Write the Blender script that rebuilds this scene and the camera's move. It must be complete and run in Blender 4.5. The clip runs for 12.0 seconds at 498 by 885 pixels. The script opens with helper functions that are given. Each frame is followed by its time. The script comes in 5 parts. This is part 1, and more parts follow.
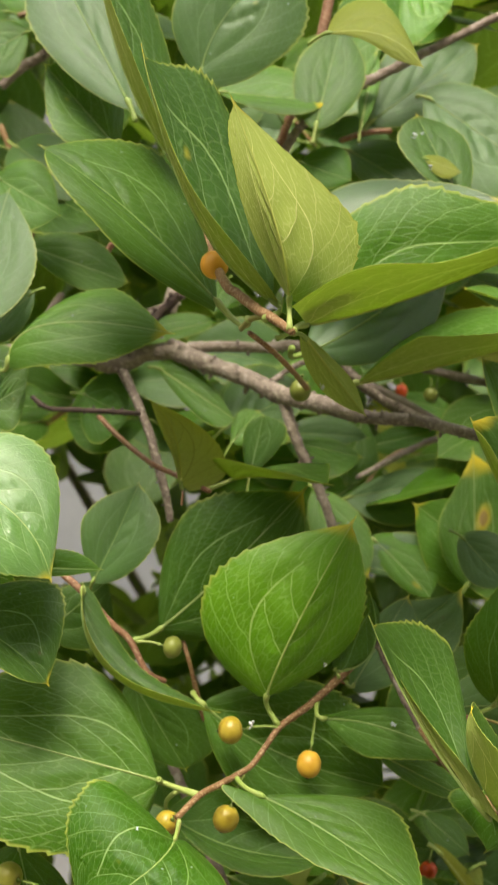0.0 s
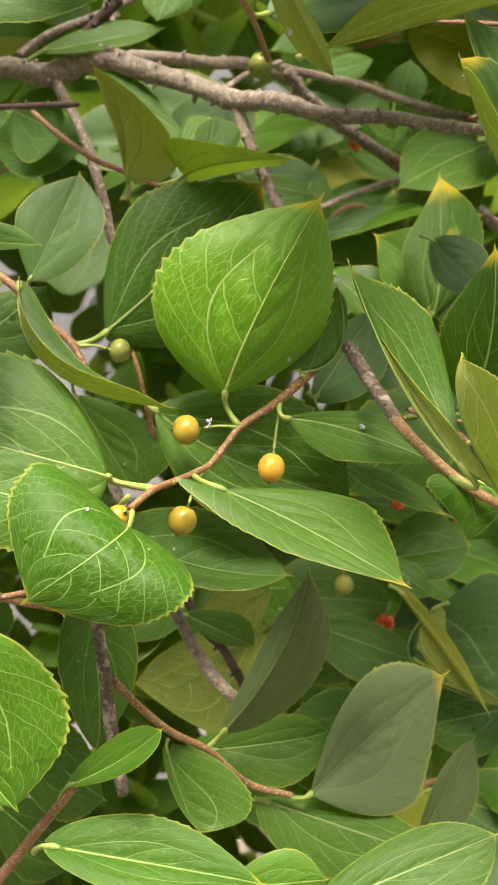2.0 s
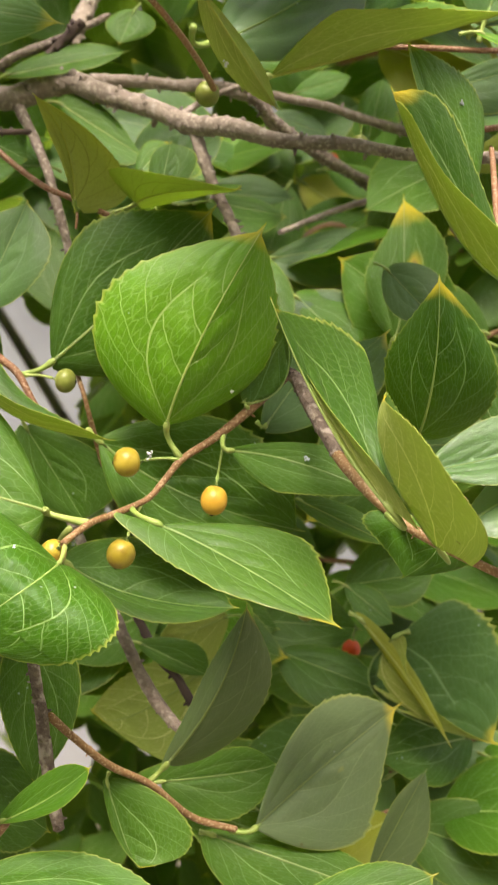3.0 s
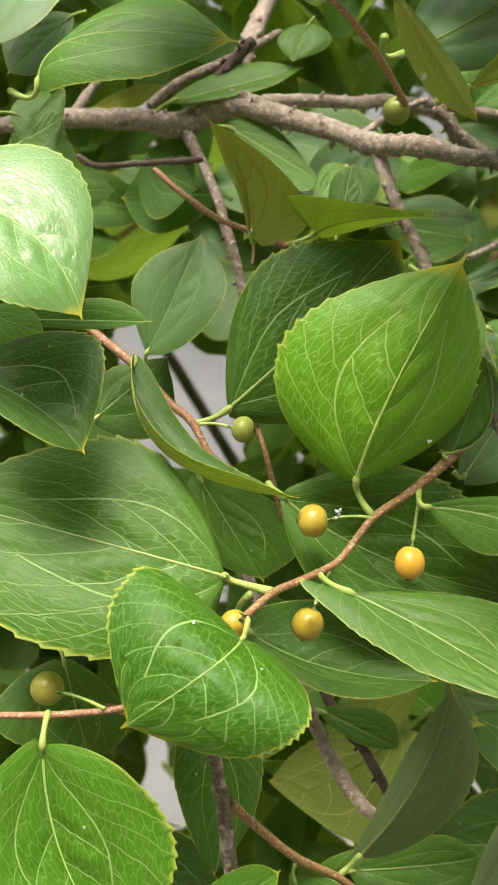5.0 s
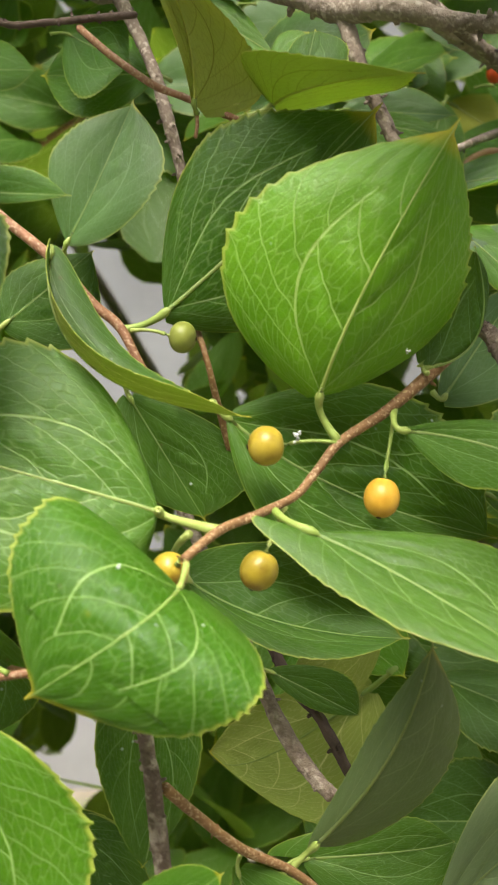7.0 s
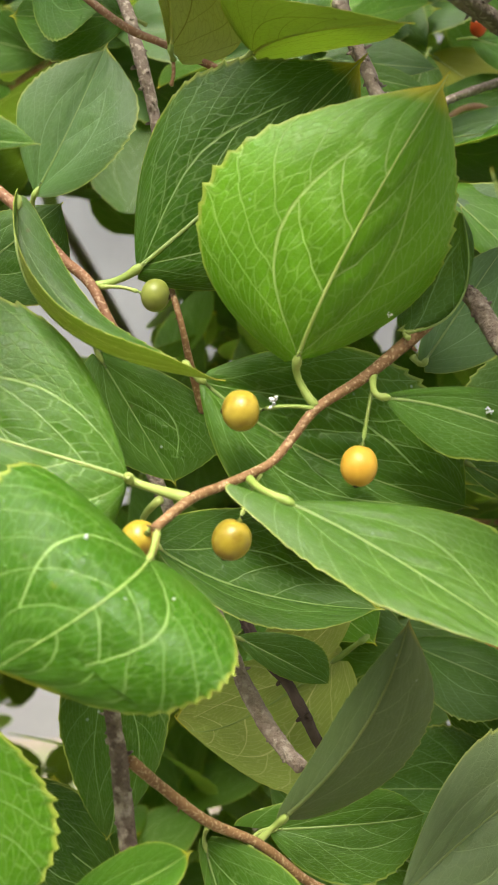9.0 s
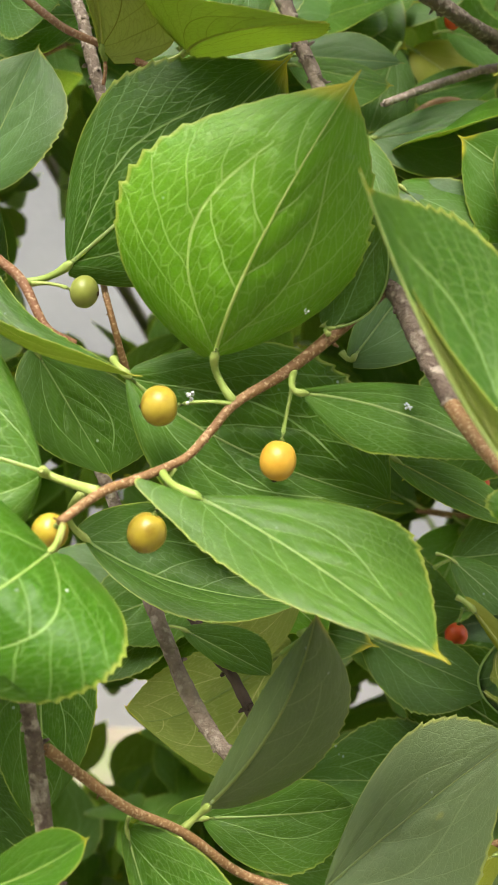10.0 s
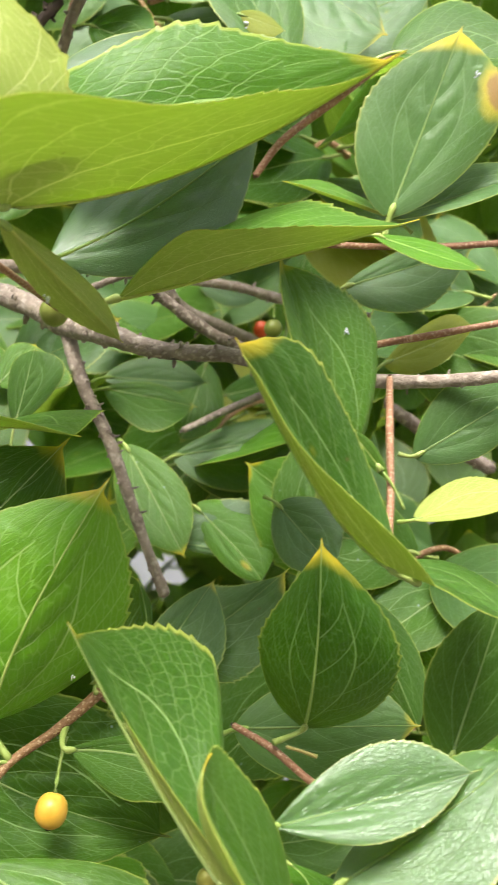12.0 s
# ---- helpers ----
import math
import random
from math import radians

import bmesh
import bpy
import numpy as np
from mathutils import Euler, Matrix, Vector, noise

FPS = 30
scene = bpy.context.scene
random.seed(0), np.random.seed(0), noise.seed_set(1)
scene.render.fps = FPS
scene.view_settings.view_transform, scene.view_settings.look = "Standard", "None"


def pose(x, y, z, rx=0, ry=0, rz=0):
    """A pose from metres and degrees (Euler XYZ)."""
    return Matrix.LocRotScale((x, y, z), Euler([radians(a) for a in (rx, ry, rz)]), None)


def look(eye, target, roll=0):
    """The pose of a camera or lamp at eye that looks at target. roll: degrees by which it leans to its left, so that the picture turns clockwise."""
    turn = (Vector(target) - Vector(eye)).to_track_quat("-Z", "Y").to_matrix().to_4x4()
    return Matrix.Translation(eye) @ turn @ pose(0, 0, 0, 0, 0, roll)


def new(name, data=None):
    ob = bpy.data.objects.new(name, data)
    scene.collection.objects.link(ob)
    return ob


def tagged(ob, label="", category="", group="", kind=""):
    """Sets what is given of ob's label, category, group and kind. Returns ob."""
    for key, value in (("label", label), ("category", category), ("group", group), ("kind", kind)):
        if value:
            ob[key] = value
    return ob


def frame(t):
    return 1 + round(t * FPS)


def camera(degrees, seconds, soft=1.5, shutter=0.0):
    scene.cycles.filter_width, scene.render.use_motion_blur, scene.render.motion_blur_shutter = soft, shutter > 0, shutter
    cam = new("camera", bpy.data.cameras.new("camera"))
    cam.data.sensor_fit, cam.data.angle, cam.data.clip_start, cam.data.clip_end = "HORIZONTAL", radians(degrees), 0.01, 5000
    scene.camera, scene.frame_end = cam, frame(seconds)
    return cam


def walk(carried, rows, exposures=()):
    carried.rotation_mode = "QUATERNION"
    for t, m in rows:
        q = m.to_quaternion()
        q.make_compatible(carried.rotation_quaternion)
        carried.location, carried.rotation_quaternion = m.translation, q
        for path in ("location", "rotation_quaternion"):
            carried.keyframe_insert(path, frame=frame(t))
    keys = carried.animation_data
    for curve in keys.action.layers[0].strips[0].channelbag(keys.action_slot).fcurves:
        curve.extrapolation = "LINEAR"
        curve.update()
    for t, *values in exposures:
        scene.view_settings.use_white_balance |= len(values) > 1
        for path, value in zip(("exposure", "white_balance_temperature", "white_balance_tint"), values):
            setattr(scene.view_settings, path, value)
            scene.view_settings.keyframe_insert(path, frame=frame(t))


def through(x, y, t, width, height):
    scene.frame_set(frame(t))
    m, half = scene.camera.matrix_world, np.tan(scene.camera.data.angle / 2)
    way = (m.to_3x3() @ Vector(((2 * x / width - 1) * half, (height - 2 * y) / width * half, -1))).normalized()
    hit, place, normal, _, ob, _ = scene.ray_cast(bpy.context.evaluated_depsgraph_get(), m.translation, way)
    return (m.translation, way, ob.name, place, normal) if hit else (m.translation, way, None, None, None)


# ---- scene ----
# A fruiting hackberry shrub seen from a hand's length away, with a pale wall behind it.
cam = camera(24, 12.0, soft=1.2, shutter=0.3)
cam.data.dof.use_dof, cam.data.dof.focus_distance, cam.data.dof.aperture_fstop = True, 0.26, 48.0
PATH = [
    (0, pose(-0.00167, -0.32554, 1.46140, 84.801, 0.220, 1.059)),
    (0.5, pose(0.00022, -0.31923, 1.44676, 84.096, 0.459, 0.476)),
    (1, pose(0.00997, -0.31085, 1.43226, 82.242, 0.630, -0.193)),
    (1.5, pose(-0.00676, -0.30426, 1.41167, 79.966, 0.061, -1.663)),
    (2, pose(-0.01103, -0.30123, 1.40131, 79.645, -0.164, -2.656)),
    (2.5, pose(0.00001, -0.29544, 1.40211, 79.515, -0.426, -2.419)),
    (3, pose(0.01168, -0.29813, 1.40933, 79.619, -0.120, -1.214)),
    (3.5, pose(0.02743, -0.31527, 1.42307, 80.367, 0.784, 3.294)),
    (5.3, pose(-0.00329, -0.25314, 1.41240, 80.500, 1.643, 6.024)),
    (5.5, pose(-0.00527, -0.24492, 1.41555, 79.907, 1.433, 5.464)),
    (6, pose(-0.00781, -0.23605, 1.40517, 80.354, 1.046, 4.646)),
    (6.5, pose(-0.00558, -0.22969, 1.40369, 79.265, 0.909, 3.955)),
    (7, pose(-0.00414, -0.22121, 1.39702, 78.072, 0.453, 3.159)),
    (7.5, pose(-0.00972, -0.21181, 1.38672, 78.969, -0.752, 1.695)),
    (9.5, pose(-0.00090, -0.21338, 1.39960, 75.147, -0.948, 1.915)),
    (10, pose(0.01752, -0.21468, 1.39933, 75.278, -0.527, 3.887)),
    (10.5, pose(0.00945, -0.22210, 1.41081, 77.938, -0.155, 2.154)),
    (11, pose(0.02636, -0.22465, 1.43662, 79.720, -0.137, 2.076)),
    (11.5, pose(0.03709, -0.22932, 1.44688, 81.697, -0.250, 0.996)),
    (12, pose(0.05109, -0.23856, 1.44704, 83.115, 0.250, -0.131)),
]
EXPOSURES = (
    (0, 0.75, 6850, 10), (0.5, 1.03, 6850, 14), (1.5, 1.24, 6850, 16), (2.5, 1.28, 6850, 16), (3.5, 1.27, 6800, 15),
    (5.5, 1.17, 6550, 11), (7.5, 1.18, 6550, 11), (9.5, 1.31, 6500, 11), (10.5, 1.36, 6450, 11), (11.0, 1.48, 6300, 11), (12.0, 1.46, 6250, 12),
)
walk(cam, PATH, EXPOSURES)

# ---- world and light: bright overcast sky, soft sun from above and behind the camera ----
SUN_UP, SUN_TURN = radians(67), radians(188)
world = bpy.data.worlds.new("overcast_sky")
scene.world = world
world.use_nodes = True
wn, wl = world.node_tree.nodes, world.node_tree.links
sky = wn.new("ShaderNodeTexSky")
sky.sky_type, sky.sun_disc = "NISHITA", False
sky.sun_elevation, sky.sun_rotation = SUN_UP, SUN_TURN
sky.air_density, sky.dust_density, sky.ozone_density = 1.0, 6.0, 1.0
cloud = wn.new("ShaderNodeHueSaturation")
cloud.inputs["Saturation"].default_value = 0.1
wl.new(sky.outputs[0], cloud.inputs["Color"])
wl.new(cloud.outputs[0], wn["Background"].inputs[0])
wn["Background"].inputs[1].default_value = 0.15
sun_data = bpy.data.lights.new("sun", "SUN")
sun_data.energy, sun_data.angle, sun_data.color = 2.5, radians(30), (1.0, 0.91, 0.76)
sun = new("sun", sun_data)
sun_way = Vector((math.sin(SUN_TURN) * math.cos(SUN_UP), math.cos(SUN_TURN) * math.cos(SUN_UP), math.sin(SUN_UP)))
sun.matrix_world = look(sun_way * 20, (0, 0, 0))


# ---- materials ----
def blank(name):
    mat = bpy.data.materials.new(name)
    mat.use_nodes = True
    n = mat.node_tree.nodes
    n.clear()
    return mat, n, mat.node_tree.links


def add(n, kind, **values):
    node = n.new("ShaderNode" + kind)
    for key, value in values.items():
        node.inputs[key.replace("_", " ")].default_value = value
    return node


def maths(n, l, op, a, b=0.0, c=None):
    node = n.new("ShaderNodeMath")
    node.operation = op
    for i, v in enumerate((a, b) if c is None else (a, b, c)):
        if isinstance(v, (int, float)):
            node.inputs[i].default_value = v
        else:
            l.new(v, node.inputs[i])
    return node.outputs[0]


def mixed(n, l, fac, a, b, blend="MIX"):
    node = n.new("ShaderNodeMix")
    node.data_type, node.blend_type = "RGBA", blend
    for slot, v in ((0, fac), (6, a), (7, b)):
        if isinstance(v, (int, float)):
            node.inputs[slot].default_value = v
        elif isinstance(v, tuple):
            node.inputs[slot].default_value = (*v, 1)
        else:
            l.new(v, node.inputs[slot])
    return node.outputs[2]


def ramp(n, l, fac, stops):
    node = n.new("ShaderNodeValToRGB")
    el = node.color_ramp.elements
    while len(el) < len(stops):
        el.new(0.5)
    for e, (at, value) in zip(el, stops):
        e.position = at
        e.color = (value, value, value, 1) if isinstance(value, (int, float)) else (*value, 1)
    l.new(fac, node.inputs[0])
    return node.outputs[0]


def leaf_material(name, dark, light, rough, spec, through_colour, through, tip=(0.8, 0.62, 0.04), net=0.42, under=False, vein_colour=(0.2, 0.34, 0.06), vein_mix=0.6, net_colour=None, relief=0.6, grainy=1.0, coat=0.0):
    """A leaf face: mottled green, fine net of veins, yellow tip and pale margin, light passing through."""
    mat, n, l = blank(name)
    uv = n.new("ShaderNodeUVMap")
    uv.uv_map = "leaf"
    info, geo = n.new("ShaderNodeObjectInfo"), n.new("ShaderNodeTexCoord")
    sep = n.new("ShaderNodeSeparateXYZ")
    l.new(uv.outputs[0], sep.inputs[0])
    along = sep.outputs[0]
    side = maths(n, l, "ABSOLUTE", maths(n, l, "MULTIPLY_ADD", sep.outputs[1], 2.0, -1.0))
    big = add(n, "TexNoise", Scale=55.0, Detail=4.0, Roughness=0.6)
    fine = add(n, "TexNoise", Scale=900.0, Detail=3.0, Roughness=0.6)
    for node in (big, fine):
        l.new(geo.outputs["Object"], node.inputs["Vector"])
    tint = maths(n, l, "ADD", maths(n, l, "MULTIPLY", big.outputs[0], 0.8), maths(n, l, "MULTIPLY_ADD", info.outputs["Random"], 0.7, -0.35))
    tint = maths(n, l, "ADD", tint, maths(n, l, "MULTIPLY_ADD", fine.outputs[0], 0.3, -0.15))
    colour = mixed(n, l, ramp(n, l, tint, ((0.1, 0.0), (0.8, 1.0))), dark, light)
    # side veins: a strong pair from the base, their outer branches, and pairs off the midrib that sweep to the tip
    def line(gap, wide):
        return maths(n, l, "MINIMUM", 1.0, maths(n, l, "MAXIMUM", 0.0, maths(n, l, "DIVIDE", maths(n, l, "SUBTRACT", wide * 1.5, gap), wide * 0.7)))

    def near(value, step):
        q = maths(n, l, "FRACT", maths(n, l, "MULTIPLY_ADD", value, 1.0 / step, 100.5))
        return maths(n, l, "MULTIPLY", maths(n, l, "ABSOLUTE", maths(n, l, "SUBTRACT", q, 0.5)), step)

    wave = add(n, "TexNoise", Scale=140.0, Detail=2.0)
    l.new(geo.outputs["Object"], wave.inputs["Vector"])
    sway = maths(n, l, "MULTIPLY_ADD", wave.outputs[0], 0.05, -0.025)
    t = maths(n, l, "MINIMUM", 1.0, maths(n, l, "MAXIMUM", 0.0, maths(n, l, "MULTIPLY_ADD", along, 1 / 0.76, -0.012)))
    bow = maths(n, l, "ADD", maths(n, l, "MULTIPLY", maths(n, l, "POWER", t, 0.75), 0.36), maths(n, l, "MULTIPLY", maths(n, l, "SINE", maths(n, l, "MULTIPLY", t, math.pi)), 0.2))
    bow = maths(n, l, "ADD", bow, maths(n, l, "MULTIPLY", sway, 0.7))
    early = maths(n, l, "LESS_THAN", along, 0.76)
    outer = maths(n, l, "MULTIPLY", early, maths(n, l, "GREATER_THAN", side, bow))
    one = maths(n, l, "MULTIPLY", early, line(maths(n, l, "MULTIPLY", maths(n, l, "ABSOLUTE", maths(n, l, "SUBTRACT", side, bow)), 0.5), 0.0042))
    half = maths(n, l, "MULTIPLY", maths(n, l, "GREATER_THAN", sep.outputs[1], 0.5), 0.06)
    sweep = maths(n, l, "SUBTRACT", maths(n, l, "SUBTRACT", along, maths(n, l, "MULTIPLY", maths(n, l, "POWER", side, 1.2), 0.62)), half)
    sweep = maths(n, l, "ADD", sweep, sway)
    two = maths(n, l, "MULTIPLY", maths(n, l, "MULTIPLY", maths(n, l, "SUBTRACT", 1.0, outer), maths(n, l, "GREATER_THAN", sweep, 0.24)), line(near(maths(n, l, "SUBTRACT", sweep, 0.32), 0.2), 0.0036))
    reach = maths(n, l, "DIVIDE", maths(n, l, "SUBTRACT", side, bow), maths(n, l, "SUBTRACT", 1.02, bow))
    fan = maths(n, l, "ADD", maths(n, l, "SUBTRACT", along, maths(n, l, "MULTIPLY", reach, 0.3)), sway)
    three = maths(n, l, "MULTIPLY", outer, line(near(fan, 0.15), 0.0032))
    # small cross veins between the side veins, like uneven rungs
    rung = n.new("ShaderNodeCombineXYZ")
    l.new(maths(n, l, "MULTIPLY", maths(n, l, "ADD", maths(n, l, "MULTIPLY_ADD", along, 0.6, side), maths(n, l, "MULTIPLY", sway, 1.5)), 15.0), rung.inputs[0])
    l.new(maths(n, l, "MULTIPLY", sweep, 8.0), rung.inputs[1])
    rungs = add(n, "TexVoronoi", Scale=1.0, Randomness=0.75)
    rungs.voronoi_dimensions, rungs.feature = "2D", "DISTANCE_TO_EDGE"
    l.new(rung.outputs[0], rungs.inputs["Vector"])
    four = ramp(n, l, rungs.outputs["Distance"], ((0.0, 0.36), (0.09, 0.0)))
    ribs = maths(n, l, "MAXIMUM", maths(n, l, "MAXIMUM", one, maths(n, l, "MULTIPLY", two, 0.9)), maths(n, l, "MAXIMUM", maths(n, l, "MULTIPLY", three, 0.6), four))
    colour = mixed(n, l, maths(n, l, "MULTIPLY", ribs, vein_mix), colour, vein_colour)
    # the fine net between the veins, at a little over a millimetre
    cells = add(n, "TexVoronoi", Scale=900.0, Randomness=0.9)
    cells.feature = "DISTANCE_TO_EDGE"
    warp = add(n, "TexNoise", Scale=300.0, Detail=2.0)
    l.new(geo.outputs["Object"], warp.inputs["Vector"])
    bent = n.new("ShaderNodeVectorMath")
    bent.operation = "MULTIPLY_ADD"
    l.new(warp.outputs["Color"], bent.inputs[0])
    bent.inputs[1].default_value = (0.0016, 0.0016, 0.0016)
    l.new(geo.outputs["Object"], bent.inputs[2])
    l.new(bent.outputs[0], cells.inputs["Vector"])
    wide = add(n, "TexVoronoi", Scale=480.0, Randomness=0.9)
    wide.feature = "DISTANCE_TO_EDGE"
    l.new(bent.outputs[0], wide.inputs["Vector"])
    lines = maths(n, l, "MAXIMUM", ramp(n, l, cells.outputs[0], ((0.0, 0.45), (0.14, 0.0))), ramp(n, l, wide.outputs[0], ((0.0, 0.5), (0.03, 0.0))))
    pale = net_colour or tuple(0.8 * c for c in vein_colour)
    colour = mixed(n, l, maths(n, l, "MULTIPLY", lines, net), colour, pale)
    # yellow tip and margin, more on some leaves than on others
    rim = ramp(n, l, maths(n, l, "MULTIPLY_ADD", big.outputs[0], 0.03, side), ((0.975, 0.0), (1.012, 0.6)))
    colour = mixed(n, l, rim, colour, (0.5, 0.52, 0.1))
    own = n.new("ShaderNodeSeparateColor")
    l.new(info.outputs["Color"], own.inputs[0])
    end = maths(n, l, "ADD", along, maths(n, l, "MULTIPLY_ADD", big.outputs[0], 0.16, -0.08))
    end = maths(n, l, "ADD", end, maths(n, l, "MULTIPLY_ADD", own.outputs[0], 0.19, -1.0))
    end = maths(n, l, "ADD", end, maths(n, l, "MULTIPLY", side, 0.05))
    colour = mixed(n, l, ramp(n, l, end, ((0.0, 0.0), (0.08, 0.95))), colour, tip)
    colour = mixed(n, l, ramp(n, l, end, ((0.15, 0.0), (0.17, 0.85))), colour, (0.3, 0.09, 0.03))
    # a scorched blotch with a yellow halo on the leaves that have one
    off = n.new("ShaderNodeVectorMath")
    off.operation = "DISTANCE"
    l.new(uv.outputs[0], off.inputs[0])
    spot = n.new("ShaderNodeCombineXYZ")
    spot.inputs[0].default_value = 0.6
    l.new(own.outputs[2], spot.inputs[1])
    l.new(spot.outputs[0], off.inputs[1])
    ring = maths(n, l, "ADD", off.outputs["Value"], maths(n, l, "MULTIPLY_ADD", big.outputs[0], 0.3, -0.15))
    ring = maths(n, l, "ADD", ring, maths(n, l, "MULTIPLY_ADD", own.outputs[1], -0.15, 0.1))
    colour = mixed(n, l, ramp(n, l, ring, ((0.02, 0.9), (0.1, 0.0))), colour, (0.62, 0.5, 0.05))
    colour = mixed(n, l, ramp(n, l, ring, ((0.0, 0.9), (0.03, 0.0))), colour, (0.32, 0.17, 0.07))
    # sparse pale specks of dust and scale
    dust = add(n, "TexVoronoi", Scale=260.0)
    l.new(geo.outputs["Object"], dust.inputs["Vector"])
    few = add(n, "TexNoise", Scale=90.0, Detail=1.0)
    l.new(geo.outputs["Object"], few.inputs["Vector"])
    speck = maths(n, l, "MULTIPLY", ramp(n, l, dust.outputs["Distance"], ((0.05, 1.0), (0.11, 0.0))), ramp(n, l, few.outputs[0], ((0.62, 0.0), (0.68, 0.8))))
    colour = mixed(n, l, speck, colour, (0.6, 0.62, 0.55))
    marks = add(n, "TexVoronoi", Scale=130.0)
    l.new(geo.outputs["Object"], marks.inputs["Vector"])
    rare = maths(n, l, "MULTIPLY", ramp(n, l, marks.outputs["Distance"], ((0.04, 0.9), (0.075, 0.0))), ramp(n, l, few.outputs[0], ((0.36, 1.0), (0.42, 0.0))))
    colour = mixed(n, l, rare, colour, (0.11, 0.07, 0.03))
    bump = add(n, "Bump", Strength=relief, Distance=0.0003)
    height = maths(n, l, "ADD", maths(n, l, "ADD", maths(n, l, "MULTIPLY", lines, 0.4 if under else -0.35), maths(n, l, "MULTIPLY", ribs, 1.0 if under else -0.9)), maths(n, l, "MULTIPLY", big.outputs[0], 1.2 * grainy))
    height = maths(n, l, "ADD", height, maths(n, l, "MULTIPLY", fine.outputs[0], 0.25 * grainy))
    l.new(height, bump.inputs["Height"])
    face = add(n, "BsdfPrincipled", Roughness=rough)
    face.inputs["Specular IOR Level"].default_value = spec
    face.inputs["Coat Weight"].default_value, face.inputs["Coat Roughness"].default_value, face.inputs["Coat IOR"].default_value = coat, 0.42, 1.7
    l.new(colour, face.inputs["Base Color"])
    l.new(ramp(n, l, maths(n, l, "MULTIPLY_ADD", fine.outputs[0], 0.2, rough - 0.1), ((0.0, 0.0), (1.0, 1.0))), face.inputs["Roughness"])
    l.new(bump.outputs[0], face.inputs["Normal"])
    glow = n.new("ShaderNodeBsdfTranslucent")
    l.new(mixed(n, l, 0.35 if under else 0.75, colour, through_colour), glow.inputs[0])
    both = add(n, "MixShader", Fac=through)
    l.new(face.outputs[0], both.inputs[1])
    l.new(glow.outputs[0], both.inputs[2])
    out = n.new("ShaderNodeOutputMaterial")
    l.new(both.outputs[0], out.inputs[0])
    return mat


def plain(name, a, b, rough=0.6, scale=200.0, bump_by=0.0, bump_scale=800.0, spec=0.4, c=None, c_scale=60.0):
    """A mottled surface of two colours at two scales, with relief."""
    mat, n, l = blank(name)
    geo, info = n.new("ShaderNodeTexCoord"), n.new("ShaderNodeObjectInfo")
    one = add(n, "TexNoise", Scale=scale, Detail=5.0, Roughness=0.65)
    two = add(n, "TexNoise", Scale=bump_scale, Detail=4.0, Roughness=0.6)
    three = add(n, "TexNoise", Scale=c_scale, Detail=3.0)
    for node in (one, two, three):
        l.new(geo.outputs["Object"], node.inputs["Vector"])
    fac = maths(n, l, "ADD", one.outputs[0], maths(n, l, "MULTIPLY_ADD", info.outputs["Random"], 0.3, -0.15))
    colour = mixed(n, l, ramp(n, l, fac, ((0.3, 0.0), (0.7, 1.0))), a, b)
    if c:
        colour = mixed(n, l, ramp(n, l, three.outputs[0], ((0.52, 0.0), (0.66, 0.85))), colour, c)
    face = add(n, "BsdfPrincipled", Roughness=rough)
    face.inputs["Specular IOR Level"].default_value = spec
    l.new(colour, face.inputs["Base Color"])
    if bump_by:
        bump = add(n, "Bump", Strength=0.8, Distance=bump_by)
        l.new(maths(n, l, "ADD", two.outputs[0], maths(n, l, "MULTIPLY", one.outputs[0], 0.8)), bump.inputs["Height"])
        l.new(bump.outputs[0], face.inputs["Normal"])
    out = n.new("ShaderNodeOutputMaterial")
    l.new(face.outputs[0], out.inputs[0])
    return mat


